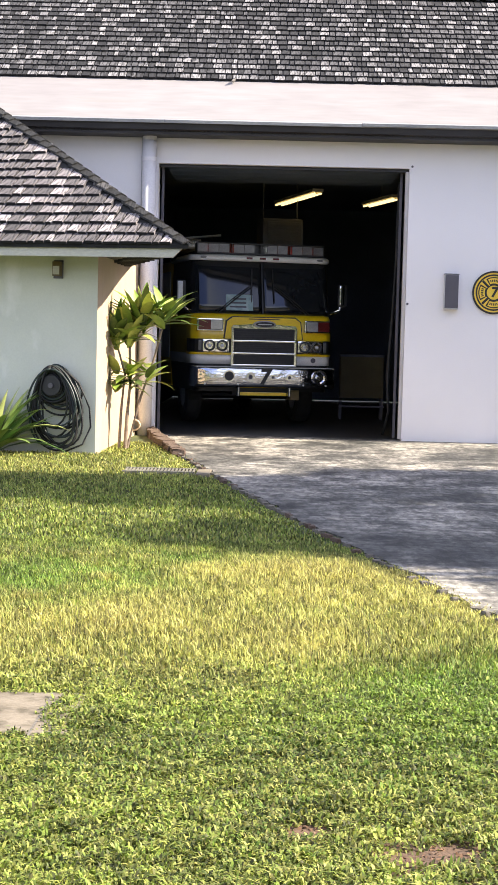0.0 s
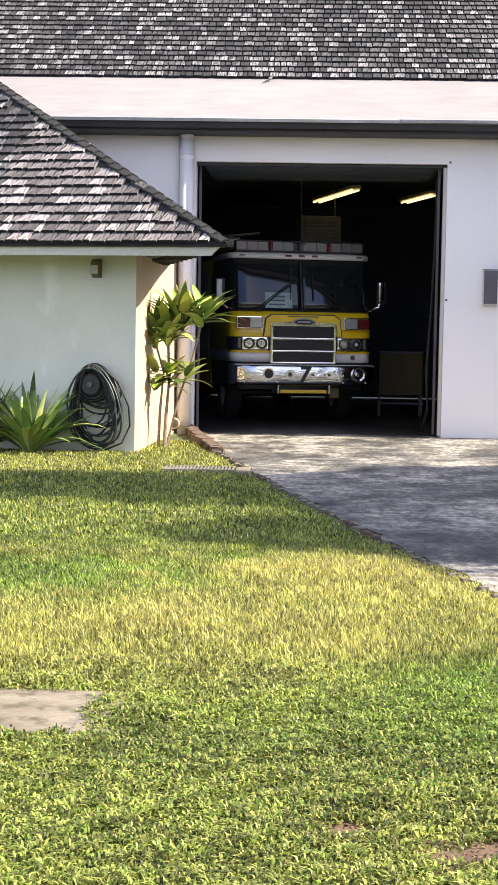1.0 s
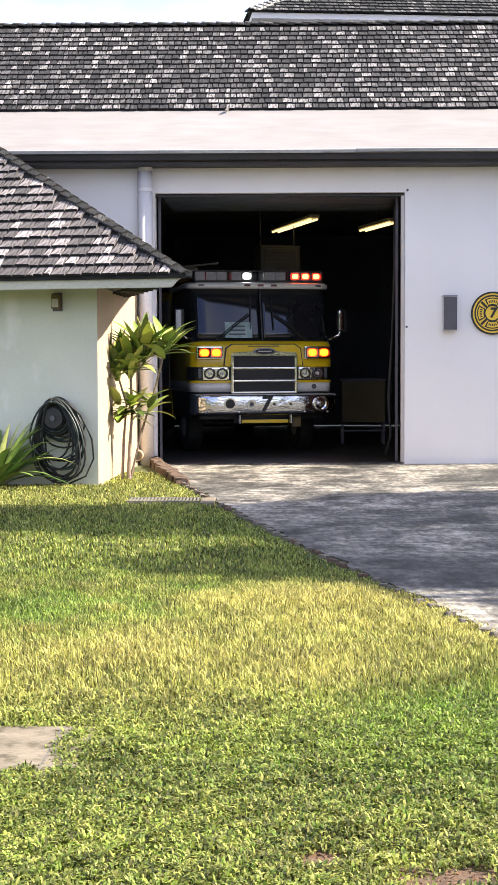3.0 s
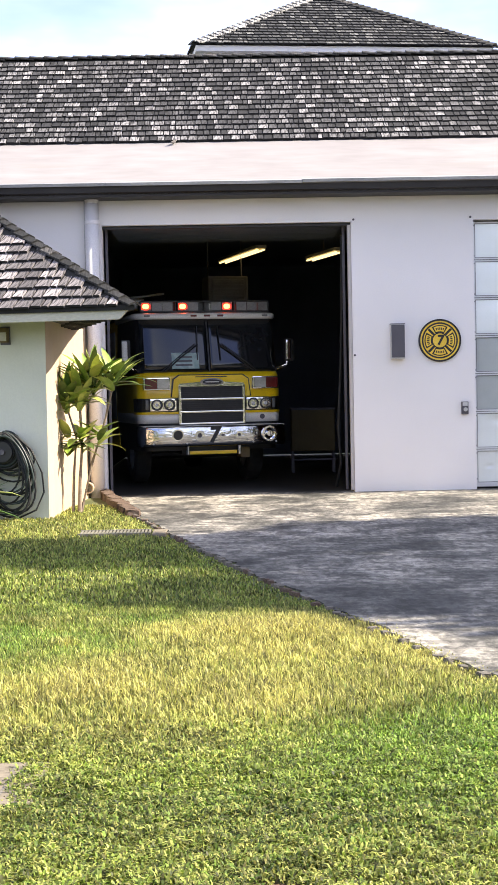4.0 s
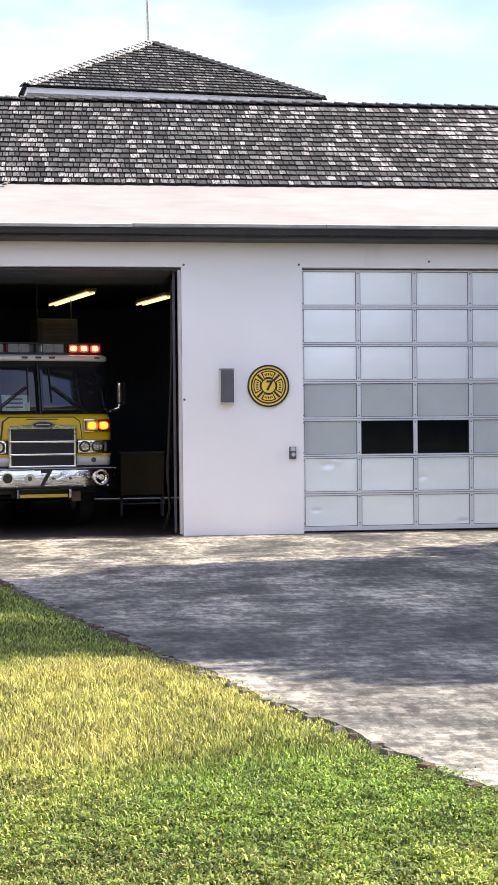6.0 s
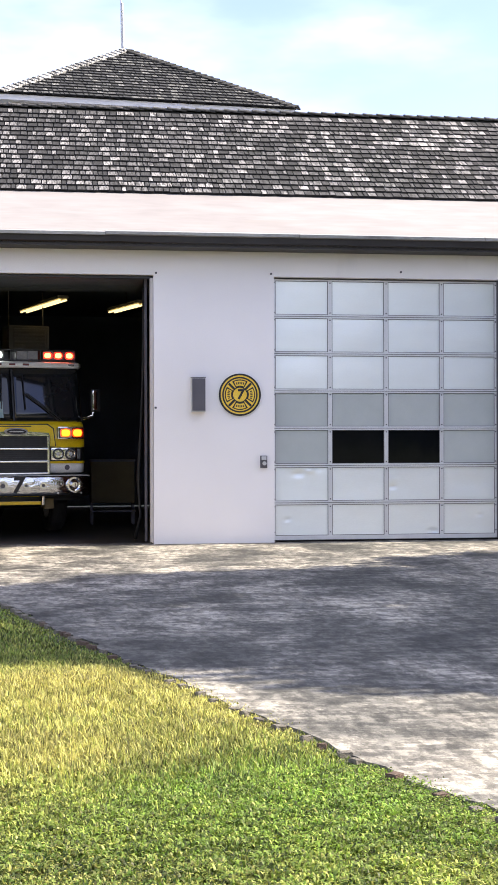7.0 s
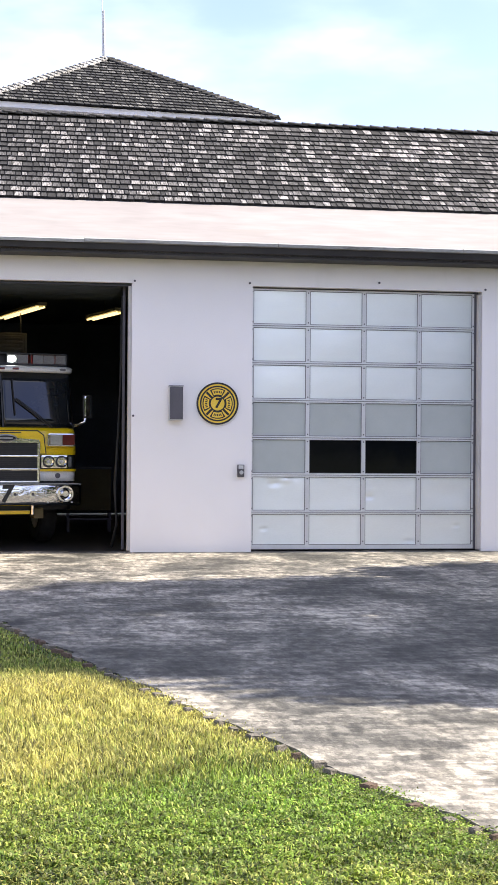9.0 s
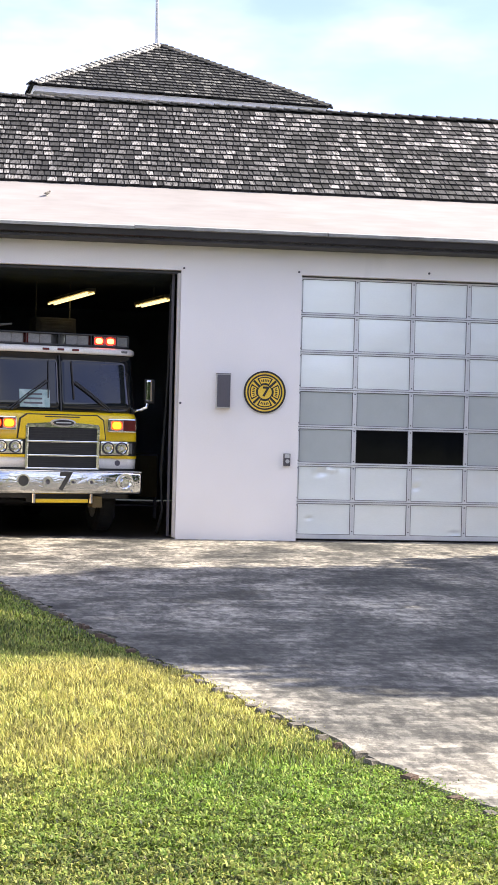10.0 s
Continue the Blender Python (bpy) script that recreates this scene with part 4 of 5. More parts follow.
def front_sheet(x0, x1, z0, z1, y_at, nx=14, nz=6, thick=0.02):
    """A curved plate over the front: y_at(x, z) gives its face."""
    bm = bmesh.new()
    f = [[bm.verts.new((x0 + (x1 - x0) * i / nx, y_at(x0 + (x1 - x0) * i / nx, z0 + (z1 - z0) * j / nz), z0 + (z1 - z0) * j / nz)) for i in range(nx + 1)] for j in range(nz + 1)]
    b = [[bm.verts.new(v.co + Vector((0, thick, 0))) for v in row] for row in f]
    for j in range(nz):
        for i in range(nx):
            bm.faces.new((f[j][i], f[j][i + 1], f[j + 1][i + 1], f[j + 1][i]))
            bm.faces.new((b[j][i], b[j + 1][i], b[j + 1][i + 1], b[j][i + 1]))
    for i in range(nx):
        bm.faces.new((f[0][i], b[0][i], b[0][i + 1], f[0][i + 1]))
        bm.faces.new((f[nz][i], f[nz][i + 1], b[nz][i + 1], b[nz][i]))
    for j in range(nz):
        bm.faces.new((f[j][0], f[j + 1][0], b[j + 1][0], b[j][0]))
        bm.faces.new((f[j][nx], b[j][nx], b[j + 1][nx], f[j + 1][nx]))
    return bm


def flasher(name, w, h, lit, halo, dark, parent, at, label, core=0.72):
    """A flat lamp that turns about its upright axis: lit on one face, plain lens on the other."""
    bm = bmesh.new()
    add_box(bm, -w / 2, w / 2, 0.001, 0.020, -h / 2, h / 2, 0.0, mat=1)
    hw, hh = w / 2 - 0.012, h / 2 - 0.012
    def oval_ring(k, y):
        pts = []
        for i in range(24):
            c, z = math.cos(2 * math.pi * i / 24), math.sin(2 * math.pi * i / 24)
            q = (abs(c) ** 3 + abs(z) ** 3) ** (-1 / 3)
            pts.append(bm.verts.new((hw * k * c * q, y, hh * k * z * q)))
        return pts
    for bx in ((-w / 2, w / 2, -h / 2, -h / 2 + 0.008), (-w / 2, w / 2, h / 2 - 0.008, h / 2), (-w / 2, -w / 2 + 0.008, -h / 2, h / 2), (w / 2 - 0.008, w / 2, -h / 2, h / 2)):
        add_box(bm, bx[0], bx[1], -0.045, 0.002, bx[2], bx[3], 0.0, mat=1)
    rings = [oval_ring(1.0, 0.0), oval_ring(0.92, -0.016), oval_ring(core, -0.026), oval_ring(core * 0.5, -0.032)]
    for n, (p, q) in enumerate(zip(rings, rings[1:])):
        for i in range(24):
            bm.faces.new((p[i], p[(i + 1) % 24], q[(i + 1) % 24], q[i])).material_index = 0 if n == 2 else 2
    bm.faces.new(rings[-1])
    ob = part(name, bm, [lit, dark, halo], parent, label)
    ob.matrix_basis = Matrix.Translation(at)
    return ob


def dish(c, r, y, depth, seg=24):
    """A hollow round reflector facing -y."""
    bm = bmesh.new()
    rings = [[bm.verts.new((c[0] + r * k * math.cos(2 * math.pi * i / seg), y + depth * (1 - k * k), c[1] + r * k * math.sin(2 * math.pi * i / seg))) for i in range(seg)] for k in (1.0, 0.75, 0.5, 0.22)]
    for p, q in zip(rings, rings[1:]):
        for i in range(seg):
            bm.faces.new((p[i], p[(i + 1) % seg], q[(i + 1) % seg], q[i]))
    bm.faces.new(rings[-1])
    return bm


def seven(parent, x, y, z, size, material, slant=0.0):
    cu = bpy.data.curves.new("numeral", "FONT")
    cu.body, cu.size, cu.extrude, cu.shear, cu.offset = "7", size, 0.003, slant, 0.035 * size
    cu.align_x = cu.align_y = "CENTER"
    cu.materials.append(material)
    ob = new("numeral", cu)
    ob.parent = parent
    ob.matrix_basis = pose(x, y, z, 90, 0, 0)
    return ob


def build_truck():
    t = thing("fire_engine", "yellow and white fire engine with chrome bumper and flashing lamps", "fire engine")
    back = 2.65
    part("cab_skirt", loft([(0.62, 1.218, 0.40, 0.16, back), (1.10, 1.260, 0.36, 0.18, back)]), BLACK, t)
    part("lower_band", loft([(1.10, 1.276, 0.345, 0.18, back), (1.28, 1.281, 0.34, 0.18, back)]), WHITE_PAINT, t, "white lower cab band", True)
    part("cab", loft([(1.28, 1.276, 0.34, 0.18, back), (1.62, 1.286, 0.335, 0.18, back), (1.93, 1.276, 0.36, 0.20, back), (1.99, 1.260, 0.41, 0.20, back)]), YELLOW, t, "yellow cab body", True)
    part("headlight_band", loft([(1.30, 1.279, 0.330, 0.18, 0.8), (1.54, 1.289, 0.325, 0.18, 0.8)]), BLACK, t, "black band behind the headlights")
    part("yellow_stripe", loft([(1.262, 1.287, 0.328, 0.18, 0.8), (1.302, 1.289, 0.322, 0.18, 0.8)]), YELLOW, t)
    part("cab_upper", loft([(1.985, 1.265, 0.42, 0.15, back), (2.5, 1.255, 0.552, 0.15, back), (2.93, 1.245, 0.662, 0.16, back)]), BLACK, t, "black window surround")
    glass = lambda x, z: 0.402 - 0.05 * (1 - (x / 1.2) ** 2) + 0.25 * (z - 1.985) + 0.035 * max(0, (abs(x) - 1.0) / 0.2) ** 2
    for x0, x1 in ((-1.205, -0.009), (0.009, 1.205)):
        part("windscreen", front_sheet(x0, x1, 2.0, 2.915, glass, 16, 6, 0.012), CAB_GLASS, t, "dark windscreen pane", True)
    part("windscreen_divider", front_sheet(-0.012, 0.012, 2.0, 2.9, lambda x, z: glass(x, z) - 0.01, 2, 4), BLACK, t)
    part("roof_edge", loft([(2.925, 1.276, 0.55, 0.26, back), (2.95, 1.297, 0.535, 0.27, back), (3.005, 1.297, 0.54, 0.27, back), (3.035, 1.260, 0.60, 0.26, back)]), WHITE_PAINT, t, "white roof cap", True)
    for x in (-0.24, 0.0, 0.24, -1.06, 1.06):
        part("marker_lamp", box(x - 0.055, x + 0.055, 0.475 + 0.06 * (abs(x) > 1), 0.55, 2.962, 2.998, 0.010), RED_LENS if abs(x) < 1 else DIM_LENS, t, "small red marker lamp" if abs(x) < 1 else "small amber marker lamp")
    # raised bonnet panel round the grille
    part("bonnet_panel", prism([(-0.70, 1.56), (-0.66, 1.86), (-0.56, 1.93), (0.56, 1.93), (0.66, 1.86), (0.70, 1.56)], 0.255, 0.36), YELLOW, t)
    # black outline imitates the shadow line round the raised panel
    part("bonnet_shadow_line", prism([(-0.72, 1.555), (-0.68, 1.872), (-0.572, 1.948), (0.572, 1.948), (0.68, 1.872), (0.72, 1.555)], 0.270, 0.36), BLACK, t, "black outline for the shadow round the bonnet panel")
    part("maker_script", box(-0.28, 0.28, 0.2515, 0.256, 1.895, 1.912), BLACK, t, "thin dark lettering bar")
    # grille
    g = part("grille", box(-0.572, 0.572, 0.235, 0.33, 1.09, 1.77, 0.02), BLACK, t, "black and chrome grille")
    for z0, z1 in ((1.115, 1.275), (1.315, 1.495), (1.535, 1.735)):
        part("mesh_insert", box(-0.53, 0.53, 0.222, 0.24, z0, z1), GRILLE, g)
        for k in range(5):
            zz = z0 + (z1 - z0) * (k + 0.5) / 5
            part("fin", box(-0.53, 0.53, 0.214, 0.224, zz - 0.006, zz + 0.006), BLACK, g)
    for z in (1.295, 1.515):
        part("chrome_bar", box(-0.572, 0.572, 0.195, 0.24, z - 0.016, z + 0.016, 0.010), CHROME, g, "chrome bar")
    for x in (-0.572, 0.572):
        part("chrome_side", box(x - 0.024, x + 0.024, 0.20, 0.30, 1.085, 1.76, 0.012), CHROME, g, "chrome frame")
    part("chrome_top", prism([(-0.59, 1.735), (-0.572, 1.79), (-0.20, 1.815), (0.20, 1.815), (0.572, 1.79), (0.59, 1.735)], 0.20, 0.30), CHROME, g, "chrome frame")
    part("chrome_foot", box(-0.59, 0.59, 0.20, 0.30, 1.075, 1.105, 0.010), CHROME, g, "chrome frame")
    def oval(rx, rz, y0, y1):
        return prism([(rx * math.cos(2 * math.pi * k / 28), 1.812 + rz * math.sin(2 * math.pi * k / 28)) for k in range(28)], y0, y1)
    b = part("badge", oval(0.20, 0.066, 0.175, 0.26), LIGHT_GREY, t, "oval chrome badge", True)
    part("badge_field", oval(0.170, 0.044, 0.168, 0.18), BLACK, b)
    part("badge_mark", box(-0.12, 0.12, 0.163, 0.17, 1.803, 1.821, 0.002), LIGHT_GREY, b)
    # warning lamps over the headlights
    lamps = {}
    for s in (-1, 1):
        hd = part("warning_lamp", box(s * 0.97 - 0.235, s * 0.97 + 0.235, 0.215, 0.36, 1.68, 1.90, 0.025), CHROME, t, "chrome warning lamp housing")
        part("recess", box(s * 0.97 - 0.215, s * 0.97 + 0.215, 0.207, 0.22, 1.70, 1.88), BLACK, hd)
        for inner in (1, 0):
            x = s * 0.97 - s * 0.105 if inner else s * 0.97 + s * 0.105
            ob = flasher("flasher", 0.205, 0.165, AMBER_GLOW, AMBER_HALO, CLEAR_LENS if inner else RED_LENS, hd, (x, 0.195, 1.79), "amber flashing lamp", 0.82)
            lamps[("AL" if s < 0 else "AR") + str(inner)] = ob
    # headlights
    for s in (-1, 1):
        hl = part("headlight", box(s * 0.86 - 0.235, s * 0.86 + 0.235, 0.245, 0.345, 1.315, 1.535, 0.03), CHROME, t, "twin chrome headlight")
        for dx in (-0.112, 0.112):
            c = (s * 0.86 + dx, 1.425)
            part("bezel", disc(bmesh.new(), c, 0.100, 0.222, 0.25, 24, 0.082), BLACK, hl)
            part("reflector", dish(c, 0.083, 0.230, 0.040), CHROME, hl, "", True)
            part("bulb", disc(bmesh.new(), c, 0.030, 0.226, 0.24, 14), LIGHT_GREY, hl)
        part("corner_lamp", box(s * 1.135 - 0.03, s * 1.135 + 0.03, 0.30, 0.42, 1.34, 1.51, 0.015), DIM_LENS, t)
    part("emblem", disc(bmesh.new(), (0.93, 1.19), 0.045, 0.318, 0.33, 16), GREY_BOX, t, "small round emblem")
    # bumper
    bp = part("bumper", bumper_shape(), BUMPER_CHROME, t, "polished chrome bumper", True)
    part("bumper_top", box(-1.25, 1.25, 0.03, 0.62, 1.045, 1.062, 0.004), LIGHT_GREY, bp, "bright tread plate")
    part("horn_hole", disc(bmesh.new(), (-0.66, 0.90), 0.085, -0.012, 0.02, 24), BLACK, bp)
    part("horn_rim", disc(bmesh.new(), (-0.66, 0.90), 0.105, -0.02, 0.01, 24, 0.082), CHROME, bp)
    for x, r in ((-0.28, 0.085), (0.42, 0.06), (0.12, 0.05)):
        part("siren_dome", disc(bmesh.new(), (x, 0.89), r, -0.03, 0.02, 20, r * 0.45), CHROME, bp)
        part("siren_core", disc(bmesh.new(), (x, 0.89), r * 0.45, -0.012, 0.02, 16), GREY_BOX, bp)
    sp = part("speaker_ring", disc(bmesh.new(), (0.97, 0.895), 0.135, -0.035, 0.02, 32, 0.105), CHROME, bp, "round chrome speaker")
    part("speaker_cone", dish((0.97, 0.895), 0.105, -0.012, 0.03), CHROME, sp, "", True)
    part("speaker_hub", disc(bmesh.new(), (0.97, 0.895), 0.05, -0.04, 0.0, 20), CHROME, sp)
    num = seven(bp, -0.02, -0.008, 0.885, 0.38, BLACK, 0.12)
    num["label"] = "black numeral seven"
    for x in (-1.09, 1.09, -0.5, 0.68):
        part("bolt", disc(bmesh.new(), (x, 0.755), 0.016, -0.01, 0.01, 10), LIGHT_GREY, bp)
    # under the bumper
    part("tow_plate", box(-0.42, 0.42, 0.16, 0.30, 0.555, 0.615, 0.01), YELLOW, t, "yellow tow plate")
    for x in (-0.46, 0.46):
        part("tow_hook", tube((x, 0.14, 0.70), (x, 0.14, 0.55), 0.03, 0.03, 10), CHROME, t, "chrome tow hook")
    part("step_box", box(0.50, 0.66, 0.20, 0.5, 0.48, 0.66, 0.02), DULL_YELLOW, t)
    part("axle", tube((-1.0, 1.75, 0.53), (1.0, 1.75, 0.53), 0.10, 0.10, 12), BLACK, t)
    part("chassis", box(-0.5, 0.5, 0.5, 9.0, 0.55, 0.85, 0.02), BLACK, t)
    for y in (1.75, 6.9):
        for s in (-1, 1):
            w = part("wheel", tyre_shape(), RUBBER, t, "black tyred wheel")
            w.matrix_basis = pose(s * 1.04, y, 0.53)
            part("rim", tube((-0.13, 0, 0), (0.13, 0, 0), 0.29, 0.29, 20), LIGHT_GREY, w)
    # mirrors
    for s in (-1, 1):
        mr = part("mirror", box(s * 1.47 - 0.085, s * 1.47 + 0.085, 0.40, 0.50, 2.16, 2.56, 0.04), BLACK, t, "chrome-armed side mirror")
        part("mirror_shell", box(s * 1.47 - 0.07, s * 1.47 + 0.03, 0.375, 0.44, 2.19, 2.54, 0.03), CHROME if s > 0 else LIGHT_GREY, mr)
        bm = bmesh.new()
        add_path(bm, [(s * 1.22, 0.56, 2.02), (s * 1.34, 0.47, 2.05), (s * 1.43, 0.45, 2.10), (s * 1.45, 0.45, 2.20)], 0.026, 8)
        part("mirror_arm", bm, CHROME, mr)
    # wipers and dashboard paper
    for s in (-1, 1):
        bm = bmesh.new()
        gy = lambda x, z: glass(x, z) - 0.03
        pts = [(s * 0.80, gy(0.8, 2.0), 2.00), (s * 0.50, gy(0.5, 2.25), 2.25), (s * 0.19, gy(0.19, 2.48), 2.48)]
        add_path(bm, pts, 0.013, 6)
        add_path(bm, [(p[0] + s * 0.05, p[1], p[2] + 0.004) for p in pts], 0.009, 6)
        wp = part("wiper", bm, BLACK, t)
        bm = bmesh.new()
        add_path(bm, [(s * 0.21, gy(0.2, 2.20), 2.20), (s * 0.185, gy(0.2, 2.80), 2.80)], 0.011, 6)
        part("blade", bm, BLACK, wp)
    pp = part("dash_paper", front_sheet(-0.66, -0.18, 2.05, 2.33, lambda x, z: glass(x, z) - 0.006, 6, 2, 0.003), PAPER, t, "printed paper in the windscreen")
    for k in range(3):
        part("print_bar", front_sheet(-0.60 + 0.03 * k, -0.30, 2.10 + 0.07 * k, 2.13 + 0.07 * k, lambda x, z: glass(x, z) - 0.009, 4, 1, 0.002), GREY_BOX, pp)
    # light bar
    lb = part("light_bar", box(-1.16, 1.16, 0.76, 0.94, 3.045, 3.25, 0.04), BLACK, t, "flat light bar with lamp cells")
    for x in (-0.9, 0.9):
        part("bar_foot", box(x - 0.06, x + 0.06, 0.70, 0.9, 3.02, 3.06, 0.01), GREY_BOX, lb)
    part("bar_base", box(-1.15, 1.15, 0.62, 0.78, 3.045, 3.075, 0.01), BLACK, lb)
    part("bar_cover", box(-1.15, 1.15, 0.62, 0.78, 3.228, 3.252, 0.01), BLACK, lb)
    for x in (-1.155, -0.53, 0.0, 0.53, 1.155):
        part("cell_wall", box(x - 0.008, x + 0.008, 0.62, 0.77, 3.07, 3.235), BLACK, lb)
    for k, x in (("L1", -1.06), ("L2", -0.86), ("L3", -0.67), ("Ls", -0.40), ("WL", -0.21), ("WR", 0.21), ("Rs", 0.40), ("R3", 0.67), ("R2", 0.86), ("R1", 1.06)):
        white = k[0] == "W"
        lamps[k] = flasher("flasher", 0.182, 0.145, WHITE_GLOW if white else RED_GLOW, WHITE_HALO if white else RED_HALO, DIM_LENS, lb, (x, 0.68, 3.152), "white flashing lamp" if white else "red flashing lamp")
    # behind the cab
    body = part("body", box(-1.24, 1.24, 2.75, 9.4, 0.62, 3.0, 0.05), YELLOW, t, "long yellow equipment body")
    for s in (-1, 1):
        for k in range(4):
            part("roller_shutter", box(s * 1.24 - 0.006, s * 1.24 + 0.006, 3.0 + 1.55 * k, 4.4 + 1.55 * k, 1.15, 2.8), LIGHT_GREY, body)
    part("hose_bed_cover", box(-1.25, -0.62, 3.2, 5.0, 3.25, 3.46, 0.05), LIGHT_GREY, t, "pale rolled cover")
    part("rack_rail", tube((-1.2, 2.9, 3.42), (-0.3, 2.9, 3.52), 0.02, 0.02, 8), LIGHT_GREY, t)
    return t, lamps


def bumper_shape():
    """Bumper: rolled plate with turned-back ends."""
    bm = bmesh.new()
    zs = [(0.70, 0.05), (0.715, 0.015), (0.76, 0.0), (1.0, 0.0), (1.045, 0.012), (1.06, 0.05)]
    xs = [(-1.27, 0.62), (-1.27, 0.10), (-1.255, 0.035), (-1.21, 0.0), (-0.6, 0.0), (0, 0.0), (0.6, 0.0), (1.21, 0.0), (1.255, 0.035), (1.27, 0.10), (1.27, 0.62)]
    rows = [[bm.verts.new((x * (1 - 0.15 * dy), y + (dy if y < 0.2 else 0), z)) for x, y in xs] for z, dy in zs]
    for a, b in zip(rows, rows[1:]):
        for k in range(len(a) - 1):
            bm.faces.new((a[k], a[k + 1], b[k + 1], b[k]))
    bm.faces.new(rows[0][::-1])
    bm.faces.new(rows[-1])
    return bm


def tyre_shape():
    """Tyre about the x axis, rounded shoulders."""
    bm = bmesh.new()
    prof = [(-0.14, 0.29), (-0.15, 0.45), (-0.12, 0.515), (-0.06, 0.53), (0.06, 0.53), (0.12, 0.515), (0.15, 0.45), (0.14, 0.29)]
    n = 28
    rings = [[bm.verts.new((x, r * math.cos(2 * math.pi * k / n), r * math.sin(2 * math.pi * k / n))) for x, r in prof] for k in range(n)]
    for k in range(n):
        a, b = rings[k], rings[(k + 1) % n]
        for i in range(len(prof)):
            j = (i + 1) % len(prof)
            bm.faces.new((a[i], a[j], b[j], b[i]))
    return bm


truck, flashers = build_truck()


# ---- fixtures on and before the walls ----
def build_downspout():
    d = thing("downspout", "white painted rain pipe beside the bay opening", "pipe")
    bm = bmesh.new()
    add_tube(bm, (-0.14, -0.13, -0.05), (-0.14, -0.13, 4.60), 0.112, 0.112, 20)
    part("pipe", bm, PIPE_WHITE, d, "", True)
    part("collar", tube((-0.14, -0.13, 4.58), (-0.14, -0.13, 4.70), 0.10, 0.115, 20), PIPE_WHITE, d)
    part("joint", tube((-0.14, -0.13, 4.28), (-0.14, -0.13, 4.34), 0.120, 0.120, 20), PIPE_WHITE, d)
    bm = bmesh.new()
    disc(bm, (-0.27, 0.14), 0.085, -0.42, -0.20, 24, 0.068)
    part("outlet", bm, CREAM, d, "open outlet elbow")
    part("outlet_inside", disc(bmesh.new(), (-0.27, 0.14), 0.068, -0.30, -0.28, 24), FASCIA, d)
    for z in (1.1, 3.4):
        part("strap", box(-0.25, -0.03, -0.21, 0.0, z, z + 0.03, 0.004), PIPE_WHITE, d)
    # thin conduit on the corner of the wall
    c = thing("conduit", "thin grey conduit running up the wall", "conduit")
    part("tube", tube((-0.262, -0.03, 2.5), (-0.262, -0.03, 4.66), 0.012, 0.012, 8), LIGHT_GREY, c)


def build_wall_box():
    b = thing("wall_box", "grey enamelled metal box on the pier", "box")
    part("case", box(4.545, 4.765, -0.14, 0.0, 2.08, 2.63, 0.008), LIGHT_GREY, b, "pale grey sides")
    part("door", box(4.552, 4.762, -0.152, -0.138, 2.10, 2.615, 0.004), GREY_BOX, b, "darker grey front")
    part("lip", box(4.54, 4.77, -0.155, 0.0, 2.625, 2.637, 0.003), GREY_BOX, b)


def arc_plate(c, r0, r1, a0, a1, y0, y1, n=14):
    out = [(c[0] + r1 * math.cos(radians(a0 + (a1 - a0) * k / n)), c[1] + r1 * math.sin(radians(a0 + (a1 - a0) * k / n))) for k in range(n + 1)]
    inn = [(c[0] + r0 * math.cos(radians(a0 + (a1 - a0) * k / n)), c[1] + r0 * math.sin(radians(a0 + (a1 - a0) * k / n))) for k in range(n + 1)]
    return prism(out + inn[::-1], y0, y1)


def build_emblem():
    c = (5.335, 2.36)
    s = thing("wall_emblem", "round yellow and black fire company emblem with a seven", "sign")
    part("plate", disc(bmesh.new(), c, 0.338, -0.030, 0.0, 56), SIGN_YELLOW, s)
    part("rim", disc(bmesh.new(), c, 0.340, -0.036, -0.004, 56, 0.312), SIGN_BLACK, s)
    part("ring", disc(bmesh.new(), c, 0.287, -0.034, -0.028, 56, 0.262), SIGN_BLACK, s)
    for k in range(4):
        a = 90 * k
        p = part("petal", arc_plate(c, 0.128, 0.245, a - 31, a + 31, -0.033, -0.028), SIGN_BLACK, s)
        part("petal_field", arc_plate(c, 0.145, 0.228, a - 25, a + 25, -0.036, -0.032), SIGN_YELLOW, p)
        for j in range(5):
            part("letter_bar", arc_plate(c, 0.168, 0.205, a - 20 + 8.6 * j, a - 15 + 8.6 * j, -0.039, -0.035, 2), SIGN_BLACK, p)
    for k in range(4):
        p = 45 + 90 * k
        q = Matrix.Translation((c[0], 0, c[1])) @ Matrix.Rotation(-radians(p), 4, "Y")
        part("spoke", box(0.125, 0.255, -0.034, -0.028, -0.018, 0.018, 0, q), SIGN_BLACK, s)
    part("hub_ring", disc(bmesh.new(), c, 0.128, -0.036, -0.028, 40, 0.112), SIGN_BLACK, s)
    n = seven(s, c[0] + 0.005, -0.036, c[1], 0.215, SIGN_BLACK, 0.1)
    n["label"] = "black numeral seven"


def build_key_switch():
    k = thing("key_switch", "small grey door switch box on the pier", "switch")
    part("case", box(5.665, 5.775, -0.055, 0.0, 1.18, 1.38, 0.008), GREY_BOX, k)
    part("button", disc(bmesh.new(), (5.725, 1.255), 0.032, -0.085, -0.05, 16), LIGHT_GREY, k)
    part("cover", box(5.68, 5.76, -0.068, -0.05, 1.31, 1.37, 0.004), LIGHT_GREY, k)


# ---- lawn things ----
def build_slab():
    bm = bmesh.new()
    add_box(bm, -0.45, 1.06, -18.14, -17.30, -0.15, -0.010, 0.02)
    s = tagged(mesh_object("concrete_slab", bm, SLAB), "old pale concrete slab set flush in the lawn", "slab")
    part("crack", box(0.905, 0.915, -18.1, -17.32, -0.014, -0.0085), STONE, s)


